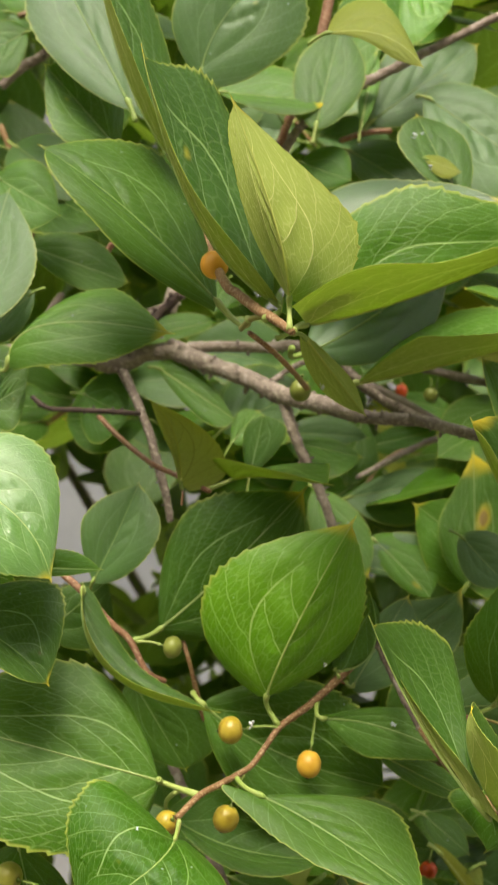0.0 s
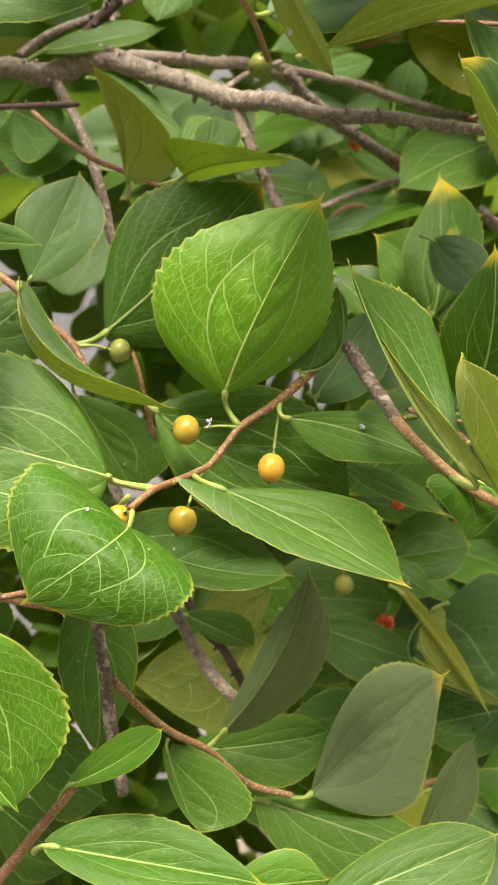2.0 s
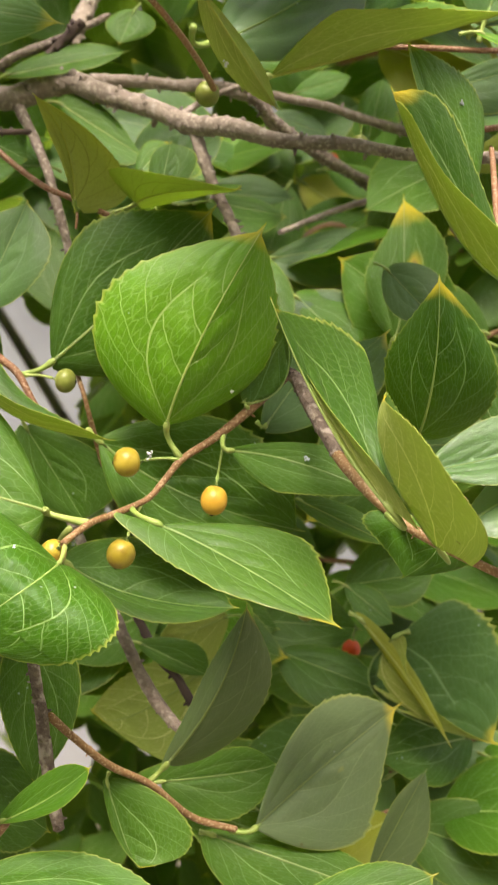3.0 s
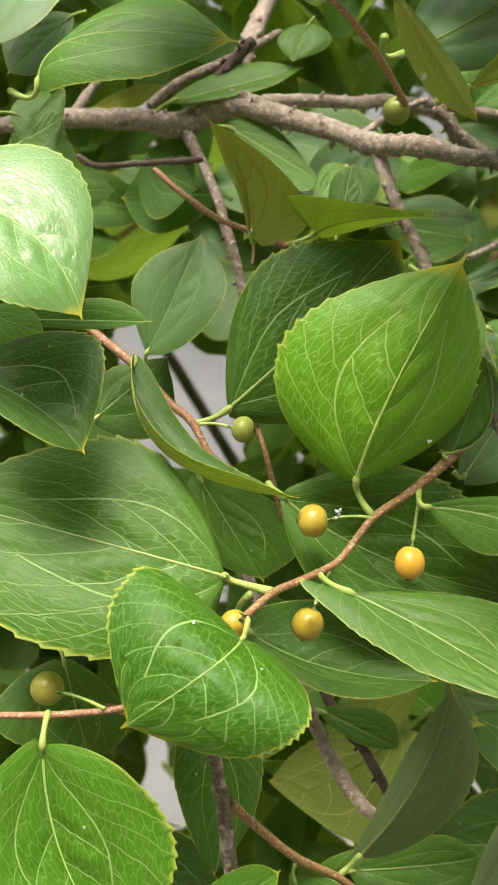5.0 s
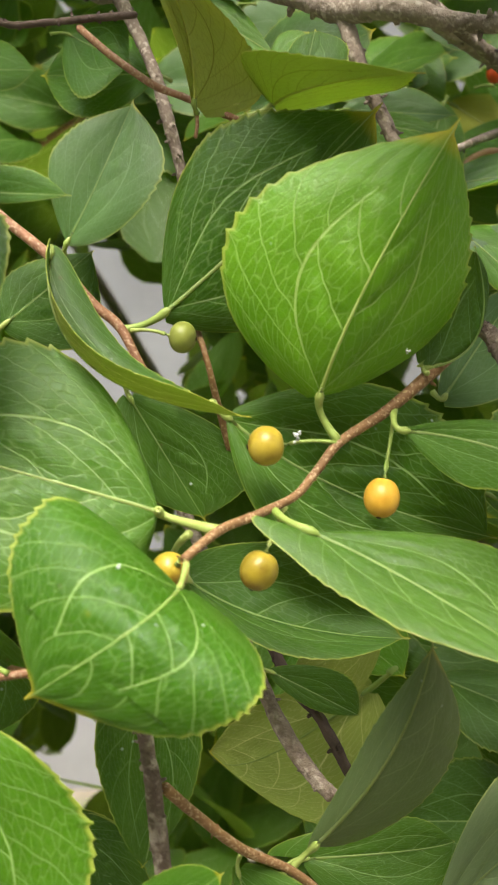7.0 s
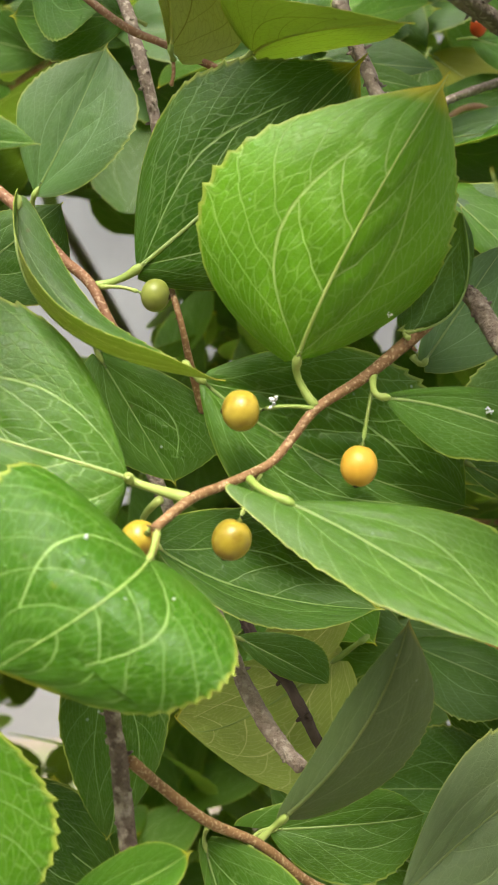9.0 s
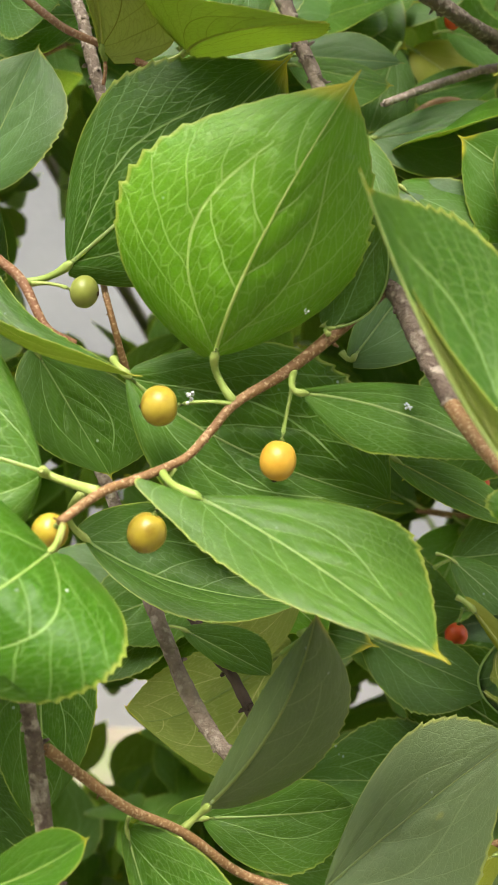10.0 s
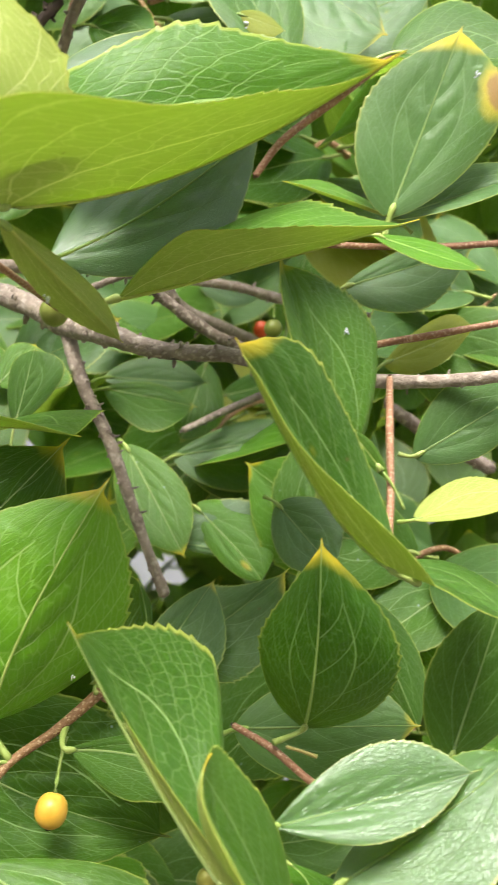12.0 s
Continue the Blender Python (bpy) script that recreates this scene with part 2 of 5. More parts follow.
TOP = {
    "young": leaf_material("leaf_young", (0.055, 0.205, 0.004), (0.14, 0.36, 0.008), 0.36, 0.42, (0.6, 0.95, 0.04), 0.3, vein_colour=(0.5, 0.66, 0.2), vein_mix=0.8, net=0.22),
    "fresh": leaf_material("leaf_fresh", (0.028, 0.11, 0.004), (0.068, 0.195, 0.009), 0.36, 0.22, (0.58, 0.92, 0.06), 0.36, vein_colour=(0.38, 0.55, 0.18), vein_mix=0.7, net=0.2),
    "mature": leaf_material("leaf_mature", (0.026, 0.094, 0.006), (0.058, 0.158, 0.012), 0.36, 0.28, (0.58, 0.9, 0.07), 0.36, vein_colour=(0.4, 0.55, 0.2), vein_mix=0.8, net=0.22),
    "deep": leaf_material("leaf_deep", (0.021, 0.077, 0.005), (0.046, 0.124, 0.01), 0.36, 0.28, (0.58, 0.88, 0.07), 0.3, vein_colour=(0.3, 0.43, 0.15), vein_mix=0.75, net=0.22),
    "waxy": leaf_material("leaf_waxy", (0.034, 0.1, 0.02), (0.07, 0.165, 0.038), 0.4, 1.0, (0.6, 0.88, 0.12), 0.34, net=0.7, net_colour=(0.02, 0.06, 0.01), vein_colour=(0.06, 0.14, 0.03), vein_mix=0.85, relief=0.7, grainy=0.2, coat=0.2),
    "sheen": leaf_material("leaf_sheen", (0.032, 0.096, 0.02), (0.066, 0.156, 0.036), 0.42, 0.5, (0.6, 0.88, 0.12), 0.34, net=0.4, vein_colour=(0.22, 0.33, 0.14), vein_mix=0.8, relief=0.5, grainy=0.3, coat=0.0),
    "glossy": leaf_material("leaf_glossy", (0.07, 0.2, 0.03), (0.13, 0.3, 0.05), 0.36, 0.8, (0.6, 0.95, 0.1), 0.32, net=0.3, vein_colour=(0.42, 0.58, 0.24), vein_mix=0.75, coat=0.15),
    "dusty": leaf_material("leaf_dusty", (0.085, 0.13, 0.05), (0.125, 0.18, 0.078), 0.5, 0.5, (0.6, 0.8, 0.12), 0.3, net=0.3, vein_colour=(0.24, 0.3, 0.13), vein_mix=0.75),
    "yellowing": leaf_material("leaf_yellowing", (0.16, 0.21, 0.015), (0.31, 0.33, 0.03), 0.5, 0.4, (0.85, 0.85, 0.08), 0.45, vein_colour=(0.45, 0.47, 0.1), vein_mix=0.6),
}
UNDER = leaf_material("leaf_underside", (0.38, 0.47, 0.085), (0.48, 0.57, 0.13), 0.6, 0.25, (0.95, 1.0, 0.25), 0.38, net=0.32, under=True, vein_colour=(0.85, 0.85, 0.36), vein_mix=0.9, net_colour=(0.24, 0.3, 0.06), relief=0.9)
VEINED = leaf_material("leaf_underside_veined", (0.46, 0.55, 0.14), (0.58, 0.66, 0.21), 0.6, 0.25, (0.92, 0.95, 0.36), 0.55, net=0.22, under=True, vein_colour=(0.22, 0.24, 0.035), vein_mix=0.85, net_colour=(0.26, 0.29, 0.05), relief=1.0)


def vein_material(name, a, b):
    mat = plain(name, a, b, 0.5, 300.0)
    n, l = mat.node_tree.nodes, mat.node_tree.links
    face, out = n["Principled BSDF"], n["Material Output"]
    glow = n.new("ShaderNodeBsdfTranslucent")
    glow.inputs[0].default_value = (0.85, 0.9, 0.2, 1)
    both = add(n, "MixShader", Fac=0.4)
    l.new(face.outputs[0], both.inputs[1])
    l.new(glow.outputs[0], both.inputs[2])
    l.new(both.outputs[0], out.inputs[0])
    return mat


VEINS = {
    "young": vein_material("vein_young", (0.42, 0.58, 0.13), (0.52, 0.66, 0.2)),
    "fresh": vein_material("vein_fresh", (0.34, 0.5, 0.12), (0.42, 0.58, 0.18)),
    "mature": vein_material("vein_mature", (0.32, 0.46, 0.14), (0.42, 0.54, 0.2)),
    "deep": vein_material("vein_deep", (0.2, 0.33, 0.1), (0.28, 0.4, 0.14)),
    "waxy": vein_material("vein_waxy", (0.1, 0.2, 0.06), (0.16, 0.27, 0.09)),
    "sheen": vein_material("vein_sheen", (0.15, 0.27, 0.08), (0.22, 0.34, 0.12)),
    "glossy": vein_material("vein_glossy", (0.34, 0.5, 0.16), (0.44, 0.58, 0.22)),
    "dusty": vein_material("vein_dusty", (0.11, 0.17, 0.06), (0.16, 0.22, 0.09)),
    "yellowing": vein_material("vein_yellowing", (0.42, 0.46, 0.1), (0.52, 0.55, 0.16)),
}
PETIOLE = plain("leaf_stalk", (0.22, 0.32, 0.06), (0.34, 0.41, 0.11), 0.5, 200.0, 0.0001)
BARK = {
    "wood": plain("bark_old", (0.16, 0.125, 0.098), (0.31, 0.255, 0.205), 0.85, 160.0, 0.0012, 420.0, 0.2, (0.42, 0.36, 0.3), 700.0),
    "bark": plain("bark_grey", (0.15, 0.112, 0.088), (0.33, 0.265, 0.21), 0.9, 260.0, 0.002, 600.0, 0.15, (0.46, 0.39, 0.32), 380.0),
    "dark": plain("bark_dark", (0.05, 0.035, 0.03), (0.11, 0.08, 0.065), 0.85, 200.0, 0.0008, 600.0, 0.2),
    "red": plain("bark_red", (0.19, 0.088, 0.045), (0.31, 0.155, 0.08), 0.55, 160.0, 0.0002, 900.0, 0.35, (0.46, 0.32, 0.2), 1500.0),
    "brown": plain("bark_brown", (0.19, 0.1, 0.04), (0.33, 0.185, 0.08), 0.6, 120.0, 0.0003, 900.0, 0.35, (0.5, 0.36, 0.2), 1500.0),
    "green": plain("bark_green", (0.24, 0.24, 0.06), (0.36, 0.3, 0.1), 0.5, 150.0, 0.0002, 900.0, 0.35, (0.36, 0.18, 0.08), 120.0),
}
SKIN = {
    "yellow": plain("berry_yellow", (0.52, 0.27, 0.02), (0.66, 0.39, 0.045), 0.38, 130.0, 0.0001, 900.0, 0.45),
    "yellowbrown": plain("berry_ochre", (0.33, 0.245, 0.018), (0.46, 0.345, 0.04), 0.33, 130.0, 0.0001, 900.0, 0.5, (0.28, 0.175, 0.018), 240.0),
    "orange": plain("berry_orange", (0.7, 0.26, 0.015), (0.85, 0.4, 0.04), 0.4, 130.0, 0.0001, 900.0, 0.45),
    "green": plain("berry_green", (0.17, 0.2, 0.03), (0.25, 0.28, 0.055), 0.4, 130.0, 0.0001, 900.0, 0.45),
    "greenbrown": plain("berry_olive", (0.24, 0.25, 0.03), (0.36, 0.33, 0.06), 0.4, 130.0, 0.0001, 900.0, 0.45),
    "red": plain("berry_red", (0.6, 0.06, 0.012), (0.75, 0.12, 0.02), 0.35, 130.0, 0.0001, 900.0, 0.5),
    "redorange": plain("berry_vermilion", (0.65, 0.13, 0.012), (0.8, 0.22, 0.02), 0.35, 130.0, 0.0001, 900.0, 0.5),
}
SCAR = plain("berry_scar", (0.04, 0.025, 0.012), (0.1, 0.06, 0.03), 0.8)
WHITE = plain("white_wax", (0.7, 0.72, 0.7), (0.85, 0.86, 0.85), 0.8, 900.0, 0.0003)
WALL = plain("wall_render", (0.2, 0.21, 0.22), (0.26, 0.27, 0.28), 0.8, 3.0, 0.003, 60.0, 0.2, (0.16, 0.165, 0.17), 1.2)
PLINTH = plain("plinth_paint", (0.24, 0.245, 0.25), (0.3, 0.305, 0.31), 0.7, 6.0, 0.002, 80.0, 0.2)
SOIL = plain("dry_soil", (0.16, 0.14, 0.105), (0.25, 0.22, 0.17), 0.95, 4.0, 0.01, 40.0, 0.1, (0.16, 0.2, 0.09), 2.5)


# ---- builders ----
def mesh_of(name, verts, faces, mats, index=None, uvs=None, smooth=True):
    me = bpy.data.meshes.new(name)
    me.from_pydata([tuple(v) for v in verts], [], faces)
    for m in mats:
        me.materials.append(m)
    if index is not None:
        me.polygons.foreach_set("material_index", index)
    if uvs is not None:
        layer = me.uv_layers.new(name="leaf")
        loops = np.zeros(len(me.loops), dtype=np.int32)
        me.loops.foreach_get("vertex_index", loops)
        layer.data.foreach_set("uv", np.asarray(uvs, dtype=np.float32)[loops].ravel())
    me.polygons.foreach_set("use_smooth", [smooth] * len(me.polygons))
    me.update()
    return me


def under(ob, parent):
    ob.parent = parent
    ob.matrix_parent_inverse = parent.matrix_world.inverted()
    return ob


def thing(name, at, label, category, group=""):
    ob = new(name)
    ob.empty_display_size = 0.01
    ob.location = at
    ob.matrix_world = Matrix.Translation(at)
    return tagged(ob, label, category, group)


def spline(points, radii, steps):
    """Catmull-Rom through the points, with radii."""
    p, r = np.asarray(points, float), np.asarray(radii, float)
    p = np.vstack([2 * p[0] - p[1], p, 2 * p[-1] - p[-2]])
    out, rad = [], []
    for i in range(1, len(p) - 2):
        for s in range(steps):
            t = s / steps
            a, b, c, d = p[i - 1 : i + 3]
            out.append(0.5 * (2 * b + (c - a) * t + (2 * a - 5 * b + 4 * c - d) * t * t + (3 * b - a - 3 * c + d) * t**3))
            rad.append(r[i - 1] * (1 - t) + r[min(i, len(r) - 1)] * t)
    return np.array(out + [p[-2]]), np.array(rad + [r[-1]])


def tube(line, radii, sides=8, rough=0.0):
    """Rings along a line, closed at both ends."""
    line, n = np.asarray(line), len(line)
    tang = np.gradient(line, axis=0)
    tang /= np.linalg.norm(tang, axis=1, keepdims=True) + 1e-12
    ref = np.array((0.31, 0.87, 0.38))
    verts, faces = [], []
    for i in range(n):
        a = np.cross(tang[i], ref)
        a /= np.linalg.norm(a) + 1e-12
        b = np.cross(tang[i], a)
        ref = b if i == 0 else ref
        for k in range(sides):
            w = 2 * math.pi * k / sides
            d = math.cos(w) * a + math.sin(w) * b
            q = line[i] + d * radii[i]
            f = 1.0
            if rough:
                f += rough * noise.noise(Vector(q) * 260.0) + 0.6 * rough * noise.noise(Vector(q) * 700.0)
            verts.append(line[i] + d * radii[i] * f)
    for i in range(n - 1):
        for k in range(sides):
            j = (k + 1) % sides
            faces.append((i * sides + k, i * sides + j, (i + 1) * sides + j, (i + 1) * sides + k))
    faces.append(tuple(range(sides))[::-1])
    faces.append(tuple((n - 1) * sides + k for k in range(sides)))
    return verts, faces


def profile(u, widest, acute, heart=0.05):
    """Half width of an ovate blade, 1 at its widest: round at the base, drawn out to the tip."""
    if u < widest:
        s = (widest - u) / widest
        return max(0.0, 1 - s ** (2.1 + 3 * heart)) ** max(0.35, 0.68 - heart)
    s = (u - widest) / (1 - widest)
    return 0.83 * max(0.0, 1 - (s / 0.93) ** (2.5 - 0.8 * acute)) + 0.17 * (1 - s) ** 0.72


def leaf(shoot, kind, base, tip, mid, left, right, side, stalk=None, widest=0.42, acute=0.7, seed=0, heart=0.05, quilted=0.028, vein="", fine=True, label="", yellow=None, blotch=0.0, bv=0.62, back=None):
    """widest, acute and heart take one number for both halves of the blade or a pair for its left and right half.
    One leaf: a thin solid blade between the midrib and two margins, with its veins and stalk as parts.
    side: +1 where the upper face lies on the side from which left, midrib, right run anticlockwise round the tip."""
    rng = random.Random(seed)
    base, tip, mid, left, right = (np.array(v, float) for v in (base, tip, mid, left, right))
    bend = 2 * mid - 0.5 * (base + tip)
    length = np.linalg.norm(tip - base)

    def rib(u):
        return (1 - u) ** 2 * base + 2 * u * (1 - u) * bend + u * u * tip

    def way(u):
        w = 2 * (1 - u) * (bend - base) + 2 * u * (tip - bend)
        return w / (np.linalg.norm(w) + 1e-12)

    widest, acute, heart = (v if isinstance(v, tuple) else (v, v) for v in (widest, acute, heart))
    half = (left - rib(widest[0]), right - rib(widest[1]))
    lift = []
    for h in (0, 1):
        c = np.cross(way(widest[h]), half[h] if h else -half[h]) * side
        lift.append(c / (np.linalg.norm(c) + 1e-12))
    spans = [np.linalg.norm(d) for d in half]
    teeth = rng.randint(14, 18)
    bite = [rng.uniform(0.45, 1.25) for _ in range(teeth + 1)]
    phase, ripple = rng.random() * 6, rng.uniform(0.012, 0.03)
    arch = rng.uniform(0.05, 0.1)

    def at(u, v, toothed=True):
        h, a = (1, v) if v >= 0 else (0, -v)
        w = profile(u, widest[h], acute[h], heart[h])
        if toothed and 0.2 < u < 0.97:
            saw = (u * teeth) % 1.0
            w *= 1 + (0.05 * bite[int(u * teeth)] * saw**1.7 * min(1, (u - 0.2) * 6) - 0.012) * a**10
        p = rib(u) + half[h] * (w * a)
        back = max(0.0, 1 - u / (0.2 + 0.5 * heart[h]))
        p = p - way(u) * (length * heart[h] * back * back * a)
        p = p + way(u) * (length * 0.05 * math.sin(math.pi * min(1.0, u)) * a * a * w)
        q = math.sin(math.pi * min(1.0, a)) * arch * 0.5
        q += ripple * a * a * math.sin(phase + 9.0 * u + 2 * h)
        return p + lift[h] * (q * spans[h] * w)

    def swelling(u, v):
        """1 between the veins, 0 along them."""
        a = abs(v)
        t = min(1.0, max(0.0, u / 0.76 - 0.012))
        bow = 0.36 * t**0.75 + 0.2 * math.sin(math.pi * t)
        gaps = [a * 0.5]
        if u < 0.76:
            gaps.append(abs(a - bow) * 0.5)
        if u >= 0.76 or a < bow:
            q = (u - 0.62 * a**1.2 - (0.06 if v > 0 else 0.0) - 0.32) / 0.2
            gaps.append(abs(q - round(q)) * 0.2 if q > -0.45 else 0.2)
        return 1 - math.exp(-((min(gaps) / 0.05) ** 2))

    runs = [([(i / 30, 0.0) for i in range(31)], 0.00042)]
    rows, cols = teeth * 6, (10 if fine else 4)
    us = [i / rows for i in range(rows + 1)]
    vs = [j / cols for j in range(-cols, cols + 1)]
    m = len(vs)
    grid = np.array([[at(min(max(u, 0.004), 0.998), v) for v in vs] for u in us])
    # the blade swells between the veins and sinks along them
    swell = np.array([[swelling(u, v) * profile(u, widest[v > 0], acute[v > 0], heart[v > 0]) * (1 - abs(v) ** 6) for v in vs] for u in us])
    for _ in range(2):
        du, dv = np.gradient(grid, axis=0), np.gradient(grid, axis=1)
        nrm = np.cross(du, dv) * side
        nrm /= np.linalg.norm(nrm, axis=2, keepdims=True) + 1e-15
        if _ == 0:
            quilt = quilted * 0.5 * (spans[0] + spans[1])
            grid = grid + nrm * (swell * quilt)[:, :, None]
    thick = 0.00014
    low = grid - nrm * thick
    count = grid.shape[0] * m
    verts = np.vstack([grid.reshape(-1, 3), low.reshape(-1, 3)])
    uvs = [(u, 0.5 + 0.5 * v) for u in us for v in vs] * 2
    faces, index, edge = [], [], []
    flip = side < 0
    for i in range(rows):
        for j in range(m - 1):
            a, b, c, d = i * m + j, (i + 1) * m + j, (i + 1) * m + j + 1, i * m + j + 1
            for q in ((a, b, c), (a, c, d)) if j >= cols else ((a, b, d), (b, c, d)):
                faces.append(q[::-1] if flip else q)
                index.append(0)
                q = tuple(k + count for k in q)
                faces.append(q if flip else q[::-1])
                index.append(1)
    for i in range(rows):
        for j in (0, m - 1):
            a, b = i * m + j, (i + 1) * m + j
            o = 2 * count + len(edge)
            edge += [a, b, b + count, a + count]
            faces.append((o, o + 1, o + 2, o + 3))
            index.append(1)
    verts = np.vstack([verts, verts[edge]])
    uvs += [uvs[k] for k in edge]
    blade = new("leaf", mesh_of("leaf", verts, faces, [TOP[kind], back or UNDER], index, uvs))
    under(blade, shoot)
    blade.color = (rng.uniform(0.05, 0.42) if yellow is None else yellow, blotch, bv, 1.0)
    if label:
        tagged(blade, label)
    rib_verts, rib_faces = [], []
    for run, width in runs:
        run = [(min(max(u, 0.004), 0.99), v) for u, v in run]
        line = []
        for u, v in run:
            i, j = u * rows, (v + 1) * cols
            i0, j0 = min(int(i), rows - 1), min(int(j), 2 * cols - 1)
            fi, fj = i - i0, j - j0
            q = (1 - fi) * ((1 - fj) * grid[i0, j0] + fj * grid[i0, j0 + 1]) + fi * ((1 - fj) * grid[i0 + 1, j0] + fj * grid[i0 + 1, j0 + 1])
            line.append(q - nrm[i0, j0] * thick * 0.35)
        line = np.array(line)
        k = len(line)
        widths = [width * (1 - 0.75 * i / (k - 1)) * (length / 0.05) ** 0.5 for i in range(k)]
        v, f = tube(line, widths, 6)
        o = len(rib_verts)
        rib_verts += v
        rib_faces += [tuple(x + o for x in q) for q in f]
    veins = new("midrib", mesh_of("midrib", rib_verts, rib_faces, [VEINS[vein or kind]]))
    under(veins, blade)
    # stalk
    if stalk is None:
        stalk = base - way(0.0) * 0.006 + np.array((0, 0, -0.002))
    stalk = np.array(stalk, float)
    hook = base - way(0.0) * (0.45 * np.linalg.norm(base - stalk))
    t = np.linspace(0, 1, 9)[:, None]
    rise = (lift[0] + lift[1]) * 0.00016
    line = (1 - t) ** 2 * (base + rise) + 2 * t * (1 - t) * hook + t * t * stalk
    line = np.vstack([base + way(0.0) * 0.0026 + rise * 0.3, base + way(0.0) * 0.001 + rise * 0.6, line])
    size = min(1.15, (length / 0.055) ** 0.6)
    v, f = tube(line, [0.00035 * size, 0.0007 * size] + [(0.00095 - 0.0003 * math.sin(math.pi * i / 8)) * size for i in range(9)], 10)
    under(new("leaf_stalk", mesh_of("leaf_stalk", v, f, [PETIOLE])), blade)
    return blade


def stem(shoot, kind, points, radii, seed=0, name="stem", label=""):
    """A woody or green stem with swollen nodes, bud scars and an uneven surface."""
    rng = random.Random(seed)
    line, rad = spline(points, radii, 18)
    n = len(line)
    woody = kind in ("wood", "bark", "dark")
    for i in range(n):
        rad[i] *= 1 + (0.12 if woody else 0.05) * noise.noise(Vector(line[i]) * 90.0)
    rad[0], rad[-1] = rad[0] * 0.6, rad[-1] * 0.45
    v, f = tube(line, rad, 16 if woody else 10, 0.16 if woody else 0.05)
    faces = list(f)
    if woody or kind == "brown":
        # bud scars and short spurs
        for _ in range(int(n * (0.3 if woody else 0.08))):
            i = rng.randrange(1, n - 1)
            t = line[i + 1] - line[i]
            a = np.cross(t, (rng.uniform(-1, 1), rng.uniform(-1, 1), rng.uniform(-1, 1)))
            a /= np.linalg.norm(a) + 1e-12
            t = t / (np.linalg.norm(t) + 1e-12)
            size = rad[i] * rng.uniform(0.22, 0.42) * (1.7 if kind == "dark" else 1.0)
            reach = rad[i] * (rng.uniform(0.15, 0.35) if rng.random() < (0.55 if kind == "dark" else 0.8) else rng.uniform(0.6, 1.3))
            p0 = line[i] + a * rad[i] * 0.75
            k = [p0, p0 + a * (reach * 0.5) + t * size * 0.3, p0 + a * (reach + rad[i] * 0.25) + t * size * 0.5]
            bv, bf = tube(np.array(k), [size * 1.2, size, size * 0.45], 6)
            o = len(v)
            v = v + bv
            faces += [tuple(x + o for x in q) for q in bf]
    ob = new(name, mesh_of(name, v, faces, [BARK[kind]]))
    under(ob, shoot)
    if label:
        tagged(ob, label)
    return ob


def berry(shoot, colour, at, wide, tall, stalk_end, seed=0):
    """A round drupe on its stalk, with the dark scar of the style at the far end."""
    at, end = np.array(at, float), np.array(stalk_end, float)
    axis = Vector(end - at).normalized()
    turn = axis.to_track_quat("Z", "Y").to_matrix()
    r, h = wide / 2, tall / 2
    verts, faces, rings, sides = [], [], 14, 20
    for i in range(rings + 1):
        a = math.pi * i / rings
        rr, z = math.sin(a) ** 0.96 * r if 0 < i < rings else 0.00001, math.cos(a) * h
        if i < 3:
            z -= (3 - i) ** 2 * 0.012 * h
        for k in range(sides):
            w = 2 * math.pi * k / sides
            p = turn @ Vector((rr * math.cos(w), rr * math.sin(w), z))
            p *= 1 + 0.02 * noise.noise((p + Vector((seed, 0, 0))) * 300.0)
            verts.append(Vector(at) + p)
    for i in range(rings):
        for k in range(sides):
            j = (k + 1) % sides
            faces.append((i * sides + k, (i + 1) * sides + k, (i + 1) * sides + j, i * sides + j))
    ob = new("berry", mesh_of("berry", verts, faces, [SKIN[colour]]))
    under(ob, shoot)
    tagged(ob, "round " + colour.replace("yellowbrown", "ochre").replace("greenbrown", "olive").replace("redorange", "vermilion") + " berry")
    start = at + np.array(axis) * h * 0.93
    mid = (start + end) / 2 + np.array((0, 0, 0.0012))
    t = np.linspace(0, 1, 8)[:, None]
    line = (1 - t) ** 2 * start + 2 * t * (1 - t) * mid + t * t * end
    v, f = tube(line, [0.0007, 0.00045, 0.00038, 0.00036, 0.00036, 0.0004, 0.00045, 0.0006], 7)
    under(new("berry_stalk", mesh_of("berry_stalk", v, f, [PETIOLE])), ob)
    p = at - np.array(axis) * h
    v, f = tube(np.array([p + np.array(axis) * 0.0004, p, p - np.array(axis) * 0.00025]), [0.0008, 0.0006, 0.0002], 7)
    under(new("berry_scar", mesh_of("berry_scar", v, f, [SCAR])), ob)
    return ob


def wax(shoot, at, size, seed):
    """A small tuft of white wool left by scale insects."""
    rng = random.Random(seed)
    v, f = [], []
    for _ in range(9):
        p = np.array(at) + np.array([rng.uniform(-1, 1) for _ in range(3)]) * size * 0.5
        q = p + np.array([rng.uniform(-1, 1) for _ in range(3)]) * size * 0.5
        bv, bf = tube(np.array([p, (p + q) / 2 + rng.uniform(-0.1, 0.1) * size, q]), [size * 0.12, size * 0.22, size * 0.1], 6)
        o = len(v)
        v += bv
        f += [tuple(x + o for x in k) for k in bf]
    ob = new("white_wool", mesh_of("white_wool", v, f, [WHITE]))
    under(ob, shoot)
    return tagged(ob, "tuft of white scale-insect wool")


